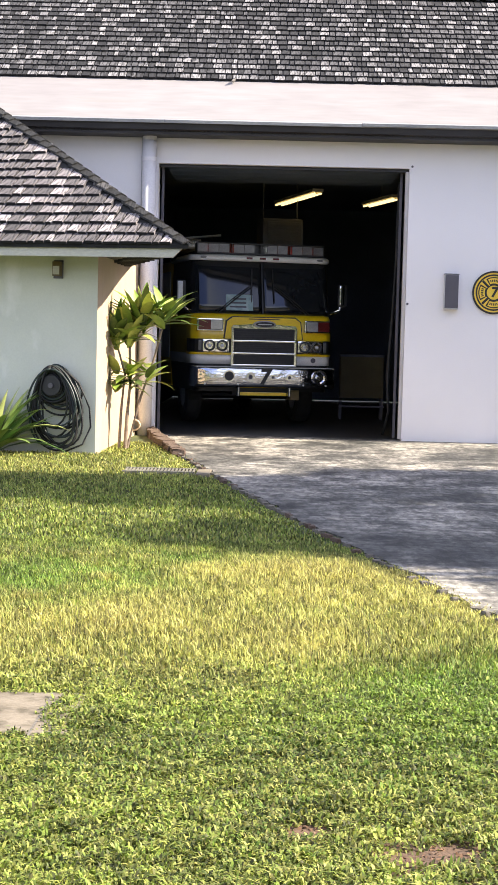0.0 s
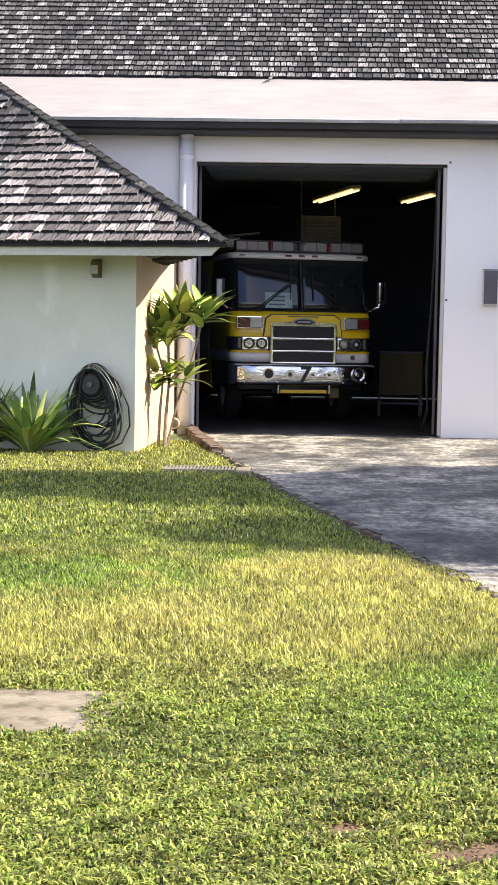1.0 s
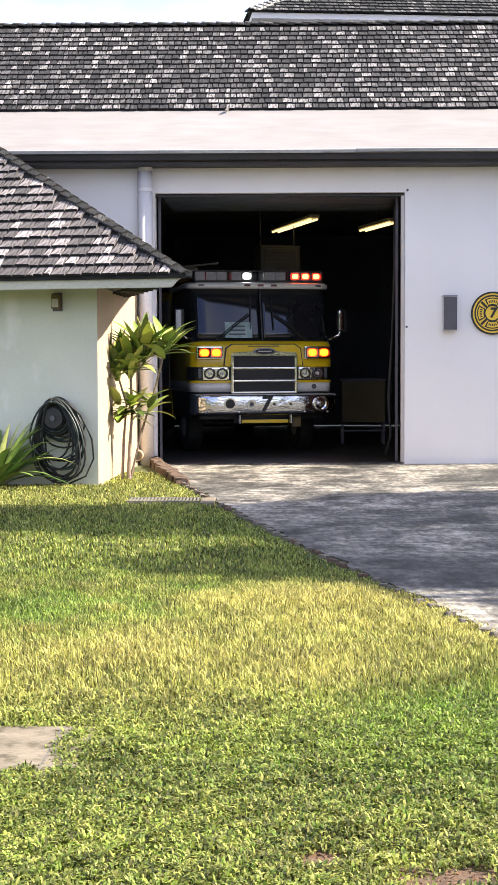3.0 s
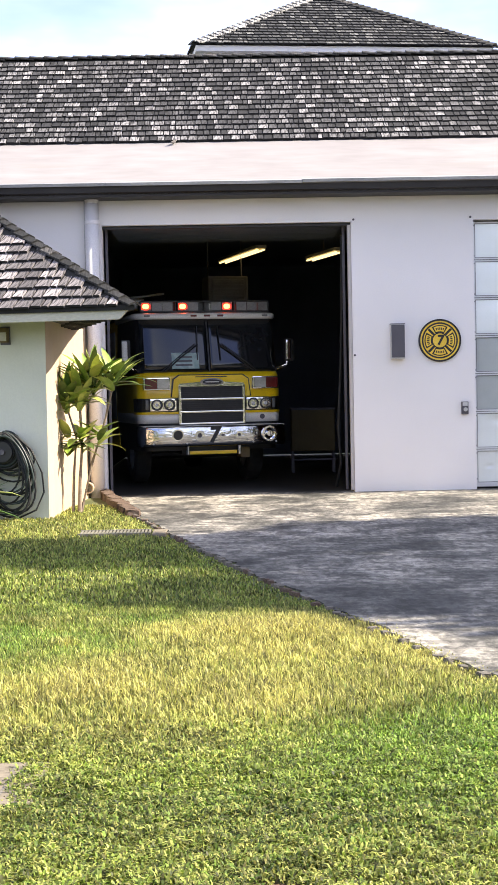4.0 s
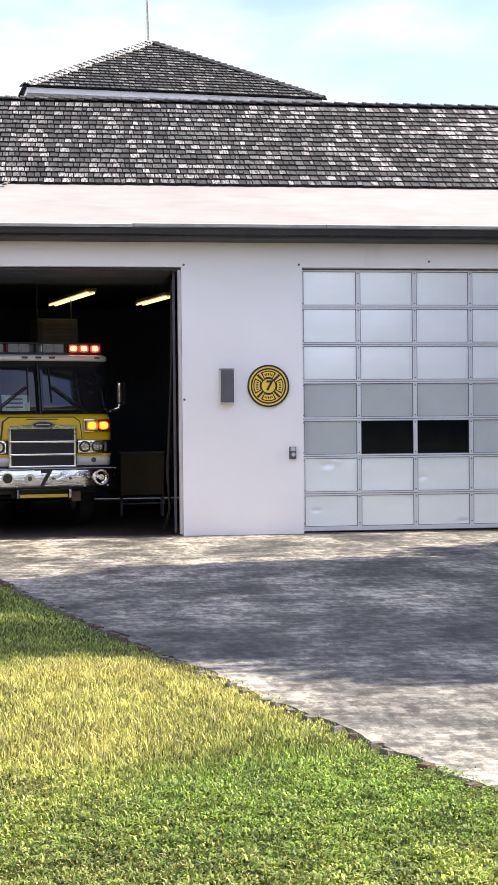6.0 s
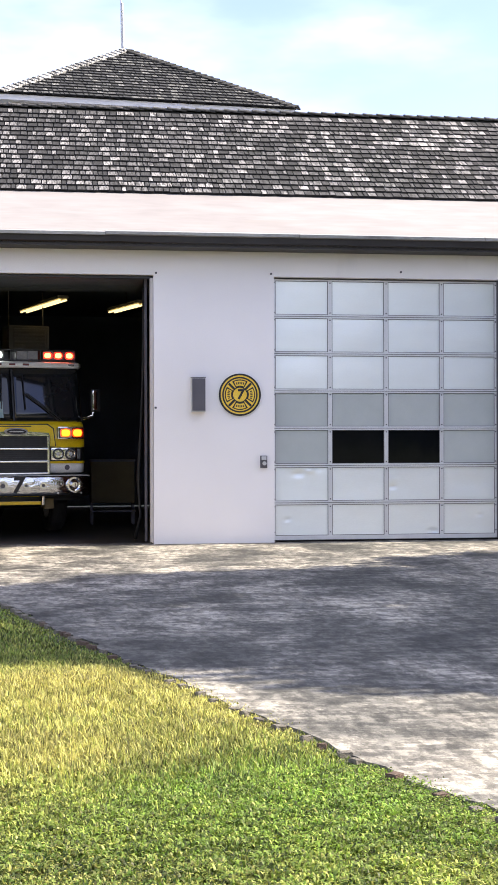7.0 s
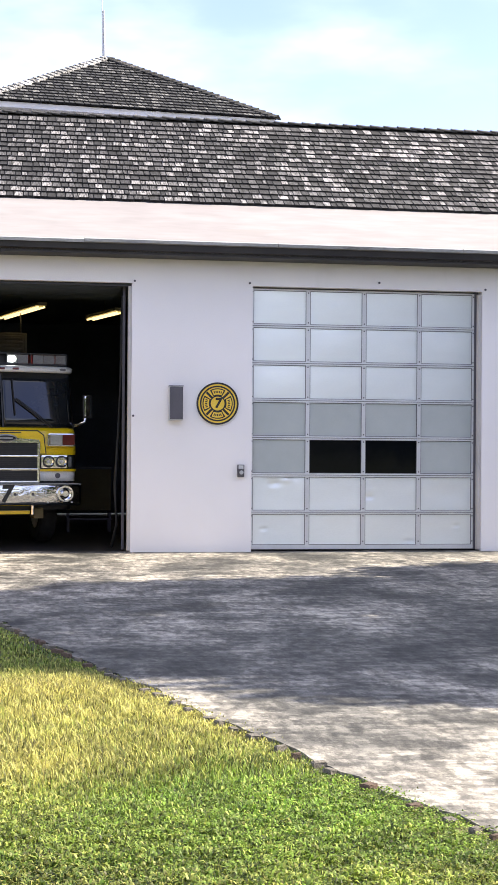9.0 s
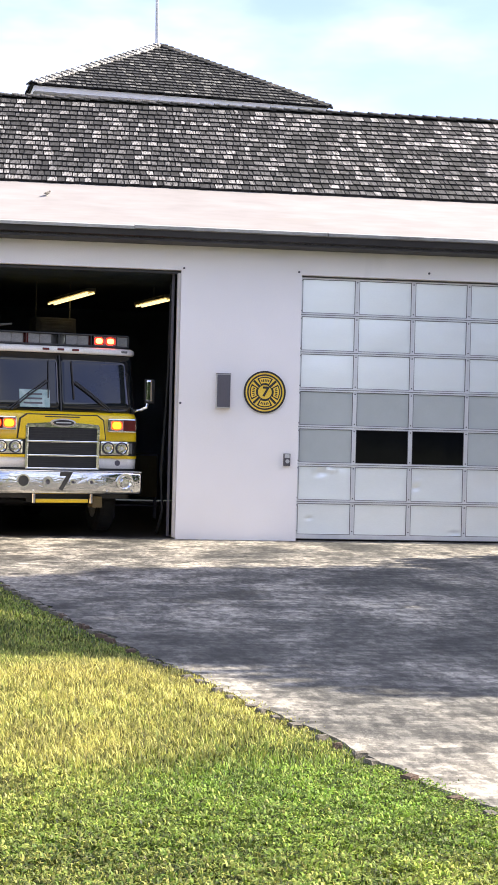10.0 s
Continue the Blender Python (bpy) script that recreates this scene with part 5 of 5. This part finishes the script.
def build_grate():
    m = pose(0.58, -6.48, 0.0, 0, 0, 0)
    g = thing("drain_grate", "rusty slotted drain grate in the lawn", "grate", at=m)
    part("frame", box(-0.42, 0.42, -0.24, -0.20, -0.05, 0.015, 0.004), GRATE, g)
    part("frame", box(-0.42, 0.42, 0.20, 0.24, -0.05, 0.015, 0.004), GRATE, g)
    part("pit", box(-0.41, 0.41, -0.2, 0.2, -0.06, -0.045), BLACK, g)
    for k in range(20):
        x = -0.40 + 0.0415 * k
        part("slat", box(x, x + 0.018, -0.2, 0.2, -0.03, 0.012), GRATE, g)
    s = tagged(mesh_object("drain_kerb", box(1.02, 1.18, -6.9, -6.25, -0.08, 0.012, 0.01), SLAB), "small concrete strip beside the drain grate", "kerb")


# ---- plants ----
def leaf_blade(bm, base, d, ln, w, droop, rng, fold=0.25):
    """A long pointed leaf from base along d, folded along its middle and bending down."""
    d = Vector(d).normalized()
    s = d.cross(Vector((0, 0, 1)))
    s = s.normalized() if s.length > 1e-3 else Vector((1, 0, 0))
    pts, n = [], 6
    p, cur = Vector(base), d.copy()
    prev = None
    for k in range(n + 1):
        t = k / n
        ww = w * math.sin(math.pi * min(1.0, 0.12 + t * 0.88)) ** 0.8
        up = s.cross(cur).normalized()
        row = [bm.verts.new(p - s * ww + up * (fold * ww)), bm.verts.new(p), bm.verts.new(p + s * ww + up * (fold * ww))]
        if prev:
            bm.faces.new((prev[0], prev[1], row[1], row[0]))
            bm.faces.new((prev[1], prev[2], row[2], row[1]))
        prev = row
        cur = (cur + Vector((0, 0, -droop / n))).normalized()
        p = p + cur * (ln / n)


def build_ti_plant():
    rng = random.Random(17)
    t = thing("ti_plant", "tall ti plant with glossy green leaves beside the pipe", "plant", at=pose(-0.14, -3.25, -0.02) @ Matrix.Scale(1.1, 4))
    stems = [((0.0, 0, 0), (0.02, 0.0, 0.45), (0.05, 0.02, 0.85), (0.03, 0, 1.45), 0.026),
             ((0.02, 0.03, 0), (0.16, 0.05, 0.6), (0.34, 0.05, 1.15), (0.46, 0.03, 1.62), 0.020),
             ((-0.08, 0.02, 0), (-0.06, 0.03, 0.5), (-0.02, 0.02, 0.95), (-0.12, 0.0, 1.30), 0.020)]
    for a, b, c, d, r in stems:
        bm = bmesh.new()
        add_path(bm, [a, b, c, d], r, 8, r * 0.6)
        part("stem", bm, BARK, t)
    heads = [((0.03, 0.0, 1.38), 28, 0.50, 0.55, 1.0), ((0.44, 0.03, 1.62), 28, 0.50, 0.35, 1.0), ((-0.13, 0.0, 1.36), 28, 0.48, 0.7, 1.0), ((0.20, 0.0, 1.55), 22, 0.54, 0.9, 0.6),
             ((0.05, -0.05, 0.88), 18, 0.33, 0.1, 1.3), ((0.26, 0.0, 0.92), 10, 0.32, 0.1, 1.3), ((-0.12, 0.0, 0.84), 10, 0.33, 0.1, 1.3)]
    for c, n, ln, rise, dr in heads:
        for k in range(n):
            a = 2.4 * k + rng.uniform(-.4, .4)
            el = min(1.45, rng.uniform(-0.15, 0.75) + rise * rng.uniform(0.4, 1.2))
            d = (math.cos(a) * math.cos(el), math.sin(a) * math.cos(el) * 0.8, math.sin(el))
            bm = bmesh.new()
            off = Vector((0, 0, rng.uniform(-0.12, 0.12)))
            leaf_blade(bm, Vector(c) + off, d, ln * rng.uniform(0.8, 1.2), rng.uniform(0.050, 0.072), rng.uniform(0.1, dr), rng)
            part("leaf", bm, TI_LEAVES[rng.choice((0, 1, 1, 2, 2, 2, 3))], t, "", True)


def build_lily(x, y, n, ln, seed):
    rng = random.Random(seed)
    t = thing("lily_clump", "clump of strap-leaved lily at the annex wall", "plant", at=pose(x, y, -0.02))
    for k in range(n):
        a = 2.4 * k + rng.uniform(-.3, .3)
        el = rng.uniform(0.6, 1.5)
        d = (math.cos(a) * math.cos(el), math.sin(a) * math.cos(el) * 0.7, math.sin(el))
        bm = bmesh.new()
        leaf_blade(bm, (0.08 * math.cos(a), 0.06 * math.sin(a), 0.02), d, ln * rng.uniform(0.6, 1.1), rng.uniform(0.046, 0.070), rng.uniform(0.3, 1.5), rng, 0.35)
        part("leaf", bm, LILY_LEAVES[rng.choice((0, 1, 1, 2, 3))], t, "", True)


def tone_set(name, tones):
    return [surface(name, a, b, 14, 60, 0.38, 0, 0.1) for a, b in tones]


TI_LEAVES = tone_set("ti_leaf_tone", (((0.08, 0.17, 0.025), (0.15, 0.26, 0.04)), ((0.18, 0.29, 0.045), (0.28, 0.38, 0.07)), ((0.36, 0.42, 0.08), (0.50, 0.53, 0.14)), ((0.05, 0.09, 0.022), (0.11, 0.15, 0.04))))
LILY_LEAVES = tone_set("lily_leaf_tone", (((0.05, 0.12, 0.03), (0.11, 0.20, 0.05)), ((0.13, 0.22, 0.05), (0.23, 0.32, 0.09)), ((0.34, 0.40, 0.12), (0.48, 0.52, 0.20)), ((0.03, 0.06, 0.02), (0.07, 0.11, 0.04))))


def build_hose_reel():
    rng = random.Random(3)
    yw = -4.24 + 0.53 * math.tan(radians(13))
    h = thing("hose_reel", "dark garden hose hung in loops on a wall reel", "hose", at=pose(-0.97, yw, 0.0, 0, 0, -13))
    part("drum", disc(bmesh.new(), (0, 0.88), 0.13, -0.22, -0.02, 28), BLACK, h, "black reel drum")
    part("flange", disc(bmesh.new(), (0, 0.88), 0.24, -0.045, -0.02, 32, 0.08), RUBBER, h)
    part("hub", disc(bmesh.new(), (0.0, 0.88), 0.035, -0.25, -0.20, 16), GREY_BOX, h, "grey hub")
    for k in range(9):
        bm = bmesh.new()
        rr, y = 0.140 + 0.025 * (k % 4) + rng.uniform(-.006, .006), -0.07 - 0.055 * (k // 4) - 0.008 * (k % 4)
        add_path(bm, [(rr * math.cos(2 * math.pi * i / 28), y + 0.012 * math.sin(2 * math.pi * i / 28 + k), 0.88 + rr * math.sin(2 * math.pi * i / 28)) for i in range(29)], 0.0135, 7)
        part("hose_winding", bm, RUBBER if k % 3 else HOSE, h, "", True)
    for k in range(19):
        bm = bmesh.new()
        w, top, low = rng.uniform(0.22, 0.33), 0.88 + rng.uniform(0.16, 0.27), rng.uniform(0.02, 0.34) if k > 4 else rng.uniform(0.45, 0.7)
        cx, y = rng.uniform(-0.03, 0.16), -0.06 - 0.010 * k
        cz, rz = (top + low) / 2, (top - low) / 2
        pts = []
        for i in range(29):
            a = 2 * math.pi * i / 28
            sx = w * math.sin(a) * (1.0 - 0.25 * math.cos(a))
            pts.append((cx * (1 - math.cos(a)) * 0.5 + sx, y + 0.01 * math.sin(3 * a), cz + rz * math.cos(a)))
        add_path(bm, pts[:-1] + [pts[0]], 0.014, 7)
        part("hose_loop", bm, HOSE if k % 3 == 0 else RUBBER, h, "", True)
    bm = bmesh.new()
    add_path(bm, [(0.15, -0.16, 1.10), (0.36, -0.15, 0.92), (0.50, -0.12, 0.60), (0.52, -0.12, 0.35), (0.42, -0.15, 0.12), (0.2, -0.2, 0.02)], 0.0125, 7)
    part("hose_tail", bm, RUBBER, h, "", True)


# ---- inside the bay ----
def build_tube_light(x, y, z, ln, rot):
    f = thing("fluorescent_light", "lit yellowish twin-tube ceiling light in the bay", "lamp", "bay lights", at=pose(x, y, z, 0, 0, rot))
    part("tray", box(-0.10, 0.10, -ln / 2, ln / 2, 0.03, 0.09, 0.01), FIXTURE, f)
    for s in (-0.06, 0.06):
        part("tube", tube((s, -ln / 2 + 0.03, 0.0), (s, ln / 2 - 0.03, 0.0), 0.017, 0.017, 10), TUBE, f, "lit tube")
    part("hanger", tube((0, 0, 0.08), (0, 0, 0.5), 0.012, 0.012, 6), GREY_BOX, f)


def build_bay_things():
    build_tube_light(2.28, 5.7, 4.25, 2.9, 14.5)
    build_tube_light(3.93, 5.97, 4.25, 1.95, 14)
    u = thing("unit_heater", "grey box heater in a dimmed tone hung from the bay ceiling", "heater", at=pose(1.95, 5.8, 0, 0, 0, 13))
    part("case", box(-0.40, 0.40, -0.30, 0.30, 3.28, 3.86, 0.03), DIM_GREY, u)
    part("collar", box(-0.32, 0.32, -0.32, -0.295, 3.34, 3.80, 0.01), DIM_GREY, u)
    for k in range(6):
        part("louvre", box(-0.30, 0.30, -0.335, -0.315, 3.37 + 0.07 * k, 3.41 + 0.07 * k, 0.004), DIM_GREY, u)
    for x in (-0.34, 0.34):
        part("rod", tube((x, 0, 3.85), (x, 0, 4.73), 0.012, 0.012, 6), DIM_GREY, u)
    c = thing("storage_cart", "dull tan cabinet on a low stand inside the bay", "cabinet", at=pose(3.62, 5.6, 0))
    part("case", box(-0.42, 0.42, -0.25, 0.25, 0.42, 1.22, 0.015), DULL_YELLOW, c)
    part("top", box(-0.44, 0.44, -0.27, 0.27, 1.22, 1.26, 0.008), GREY_BOX, c)
    part("shelf", box(-0.44, 0.44, -0.25, 0.25, 0.24, 0.27), GREY_BOX, c)
    for x in (-0.40, 0.40):
        for y in (-0.2, 0.2):
            part("leg", box(x - 0.02, x + 0.02, y - 0.02, y + 0.02, 0, 0.42), GREY_BOX, c)
    h = thing("hanging_hose", "dark hose hanging inside the door jamb", "hose")
    bm = bmesh.new()
    add_path(bm, [(3.84, 0.55, 4.1), (3.83, 0.55, 3.0), (3.80, 0.56, 2.0), (3.74, 0.6, 1.0), (3.78, 0.58, 0.4), (3.70, 0.7, 0.02)], 0.025, 8)
    part("line", bm, RUBBER, h, "", True)


# ---- the bird on the white roof ----
def build_bird():
    b = thing("bird", "small grey bird walking on the white lower roof", "bird")
    k = Matrix.Scale(0.62, 4)
    bm = bmesh.new()
    bmesh.ops.create_icosphere(bm, subdivisions=3, radius=1.0)
    for v in bm.verts:
        v.co = Vector((v.co.x * 0.075 - (0.03 if v.co.x < -0.5 else 0) * (abs(v.co.x) - 0.5), v.co.y * 0.038, v.co.z * 0.042 + 0.075 + 0.02 * v.co.x))
    part("body", bm, BIRD_BODY, b, "", True)
    bm = bmesh.new()
    bmesh.ops.create_icosphere(bm, subdivisions=2, radius=0.027, matrix=Matrix.Translation((0.07, 0, 0.125)))
    part("head", bm, BIRD_BODY, b, "", True)
    part("beak", tube((0.09, 0, 0.124), (0.12, 0, 0.118), 0.008, 0.001, 8), FASCIA, b)
    part("tail", box(-0.11, -0.05, -0.014, 0.014, 0.052, 0.062, 0.003), BLACK, b)
    for s in (-0.015, 0.015):
        part("leg", tube((0.0, s, -0.005), (0.0, s, 0.05), 0.004, 0.004, 6), FASCIA, b)
    for o in b.children:
        o.data.transform(k)
    return b


build_downspout()
build_wall_box()
build_emblem()
build_key_switch()
build_slab()
build_grate()
build_ti_plant()
build_lily(-1.78, -4.50, 85, 1.02, 5)
build_lily(-2.45, -4.3, 60, 1.0, 6)
build_hose_reel()
build_bay_things()
bird = build_bird()
build_grass()


# ---- what moves ----
FLASH = {   # one sign for each tenth of a second: 1 the lamp shows its lit face
    "L1": "00000000000000001110000001110000111100001001000000110000000100000011000001000000000000000000000000000",
    "L2": "00000000000000001111000000010000001100000111000011010000011100000111000010000000000000000000000000000",
    "L3": "00000000000000000011100000010000001100000001000000010000001100000011000000000000000000000000000001000",
    "Ls": "00000000000000001111000001011000100110001001100011001000110000001100000010001000000000000000000010110",
    "WL": "00000000000000000000000010000111000001110000101100000111000000110000001100000000000000000000000000010",
    "WR": "00000000000000000000000000011000000110000001000010010000001100000011000000110001111000011110000001100",
    "Rs": "00000000000001011000100111000101000011011000101100001011100000011000000100001111000101100001111100000",
    "R3": "00000000000000010000000110000011000000010000011110000111000010110000101100000010000100110001101100011",
    "R2": "00000000000001010000100110000011000000010000011100000111000010110000101100000010000010110000101100001",
    "R1": "00000000000001110000111110000111000011110000111100001111000011110000111100000111000000110000111100000",
    "AL": "00000000000000000001011100011110000111100001111000010111000011110001111000001111000011111000111100001",
    "AR": "00000000000000000001011100011110000111100001111000011111000111110001111000001111000011111000111100001",
    "AL0": "00000000000000000001011100011110000001100001111000010111000011110001111000001111000011111000111100001",
    "AR0": "00000000000000000001011100011110000111100001111000011111000111110001111000001111000011111000111100000",
}


def flash_rows(states, home):
    """Half a turn, in three steps, between two tenths whenever the lamp's state changes."""
    rows, turn = [], 0 if states[0] == "1" else 180
    at = lambda a: Matrix.Translation(home) @ Matrix.Rotation(radians(a), 4, "Z")
    rows.append((0.0, at(turn)))
    for k in range(1, len(states)):
        if states[k] != states[k - 1]:
            if rows[-1][0] < 0.1 * (k - 1) - 1e-6:
                rows.append((0.1 * (k - 1), at(turn)))
            for j in (1, 2, 3):
                rows.append((0.1 * (k - 1) + j / 30, at(turn + 60 * j)))
            turn += 180
    if rows[-1][0] < 10.0 - 1e-6:
        rows.append((10.0, at(turn)))
    return rows


def motions():
    walk(truck, [
        (0, pose(1.762, 2.502, -0.027, 0, 0, 13)),
        (1, pose(1.779, 2.502, -0.027, 0, 0, 13)),
        (2, pose(1.785, 2.449, -0.027, 0, 0, 13)),
        (3.5, pose(1.737, 2.239, -0.027, 0, 0, 13)),
        (4.5, pose(1.721, 2.029, -0.027, 0, 0, 13)),
        (6, pose(1.769, 1.977, -0.027, 0, 0, 13)),
        (7.5, pose(1.840, 1.840, -0.027, 0, 0, 13)),
        (8, pose(1.875, 1.630, -0.027, 0, 0, 13)),
        (8.5, pose(1.956, 1.381, -0.027, 0, 0, 13)),
        (9, pose(2.020, 0.989, -0.027, 0, 0, 13)),
        (9.5, pose(2.093, 0.342, -0.027, 0, 0, 13)),
        (10, pose(2.179, -0.304, -0.027, 0, 0, 13)),
    ])
    for key, ob in flashers.items():
        walk(ob, flash_rows(FLASH[key if key in FLASH else key[:2]], ob.matrix_basis.translation.copy()))
    perch = lambda x, y, turn: pose(x, y, roof_z(y) + 0.008, 0, 0, turn)
    walk(bird, [(0.0, perch(1.13, 0.44, 60)), (3.0, perch(1.13, 0.44, 60)), (5.0, perch(1.18, 0.44, 20)), (6.2, perch(1.18, 0.42, 20)), (8.5, perch(1.45, 0.36, 10)), (9.6, perch(1.74, 0.18, 15)), (10.0, perch(1.80, 0.12, 35))])


motions()
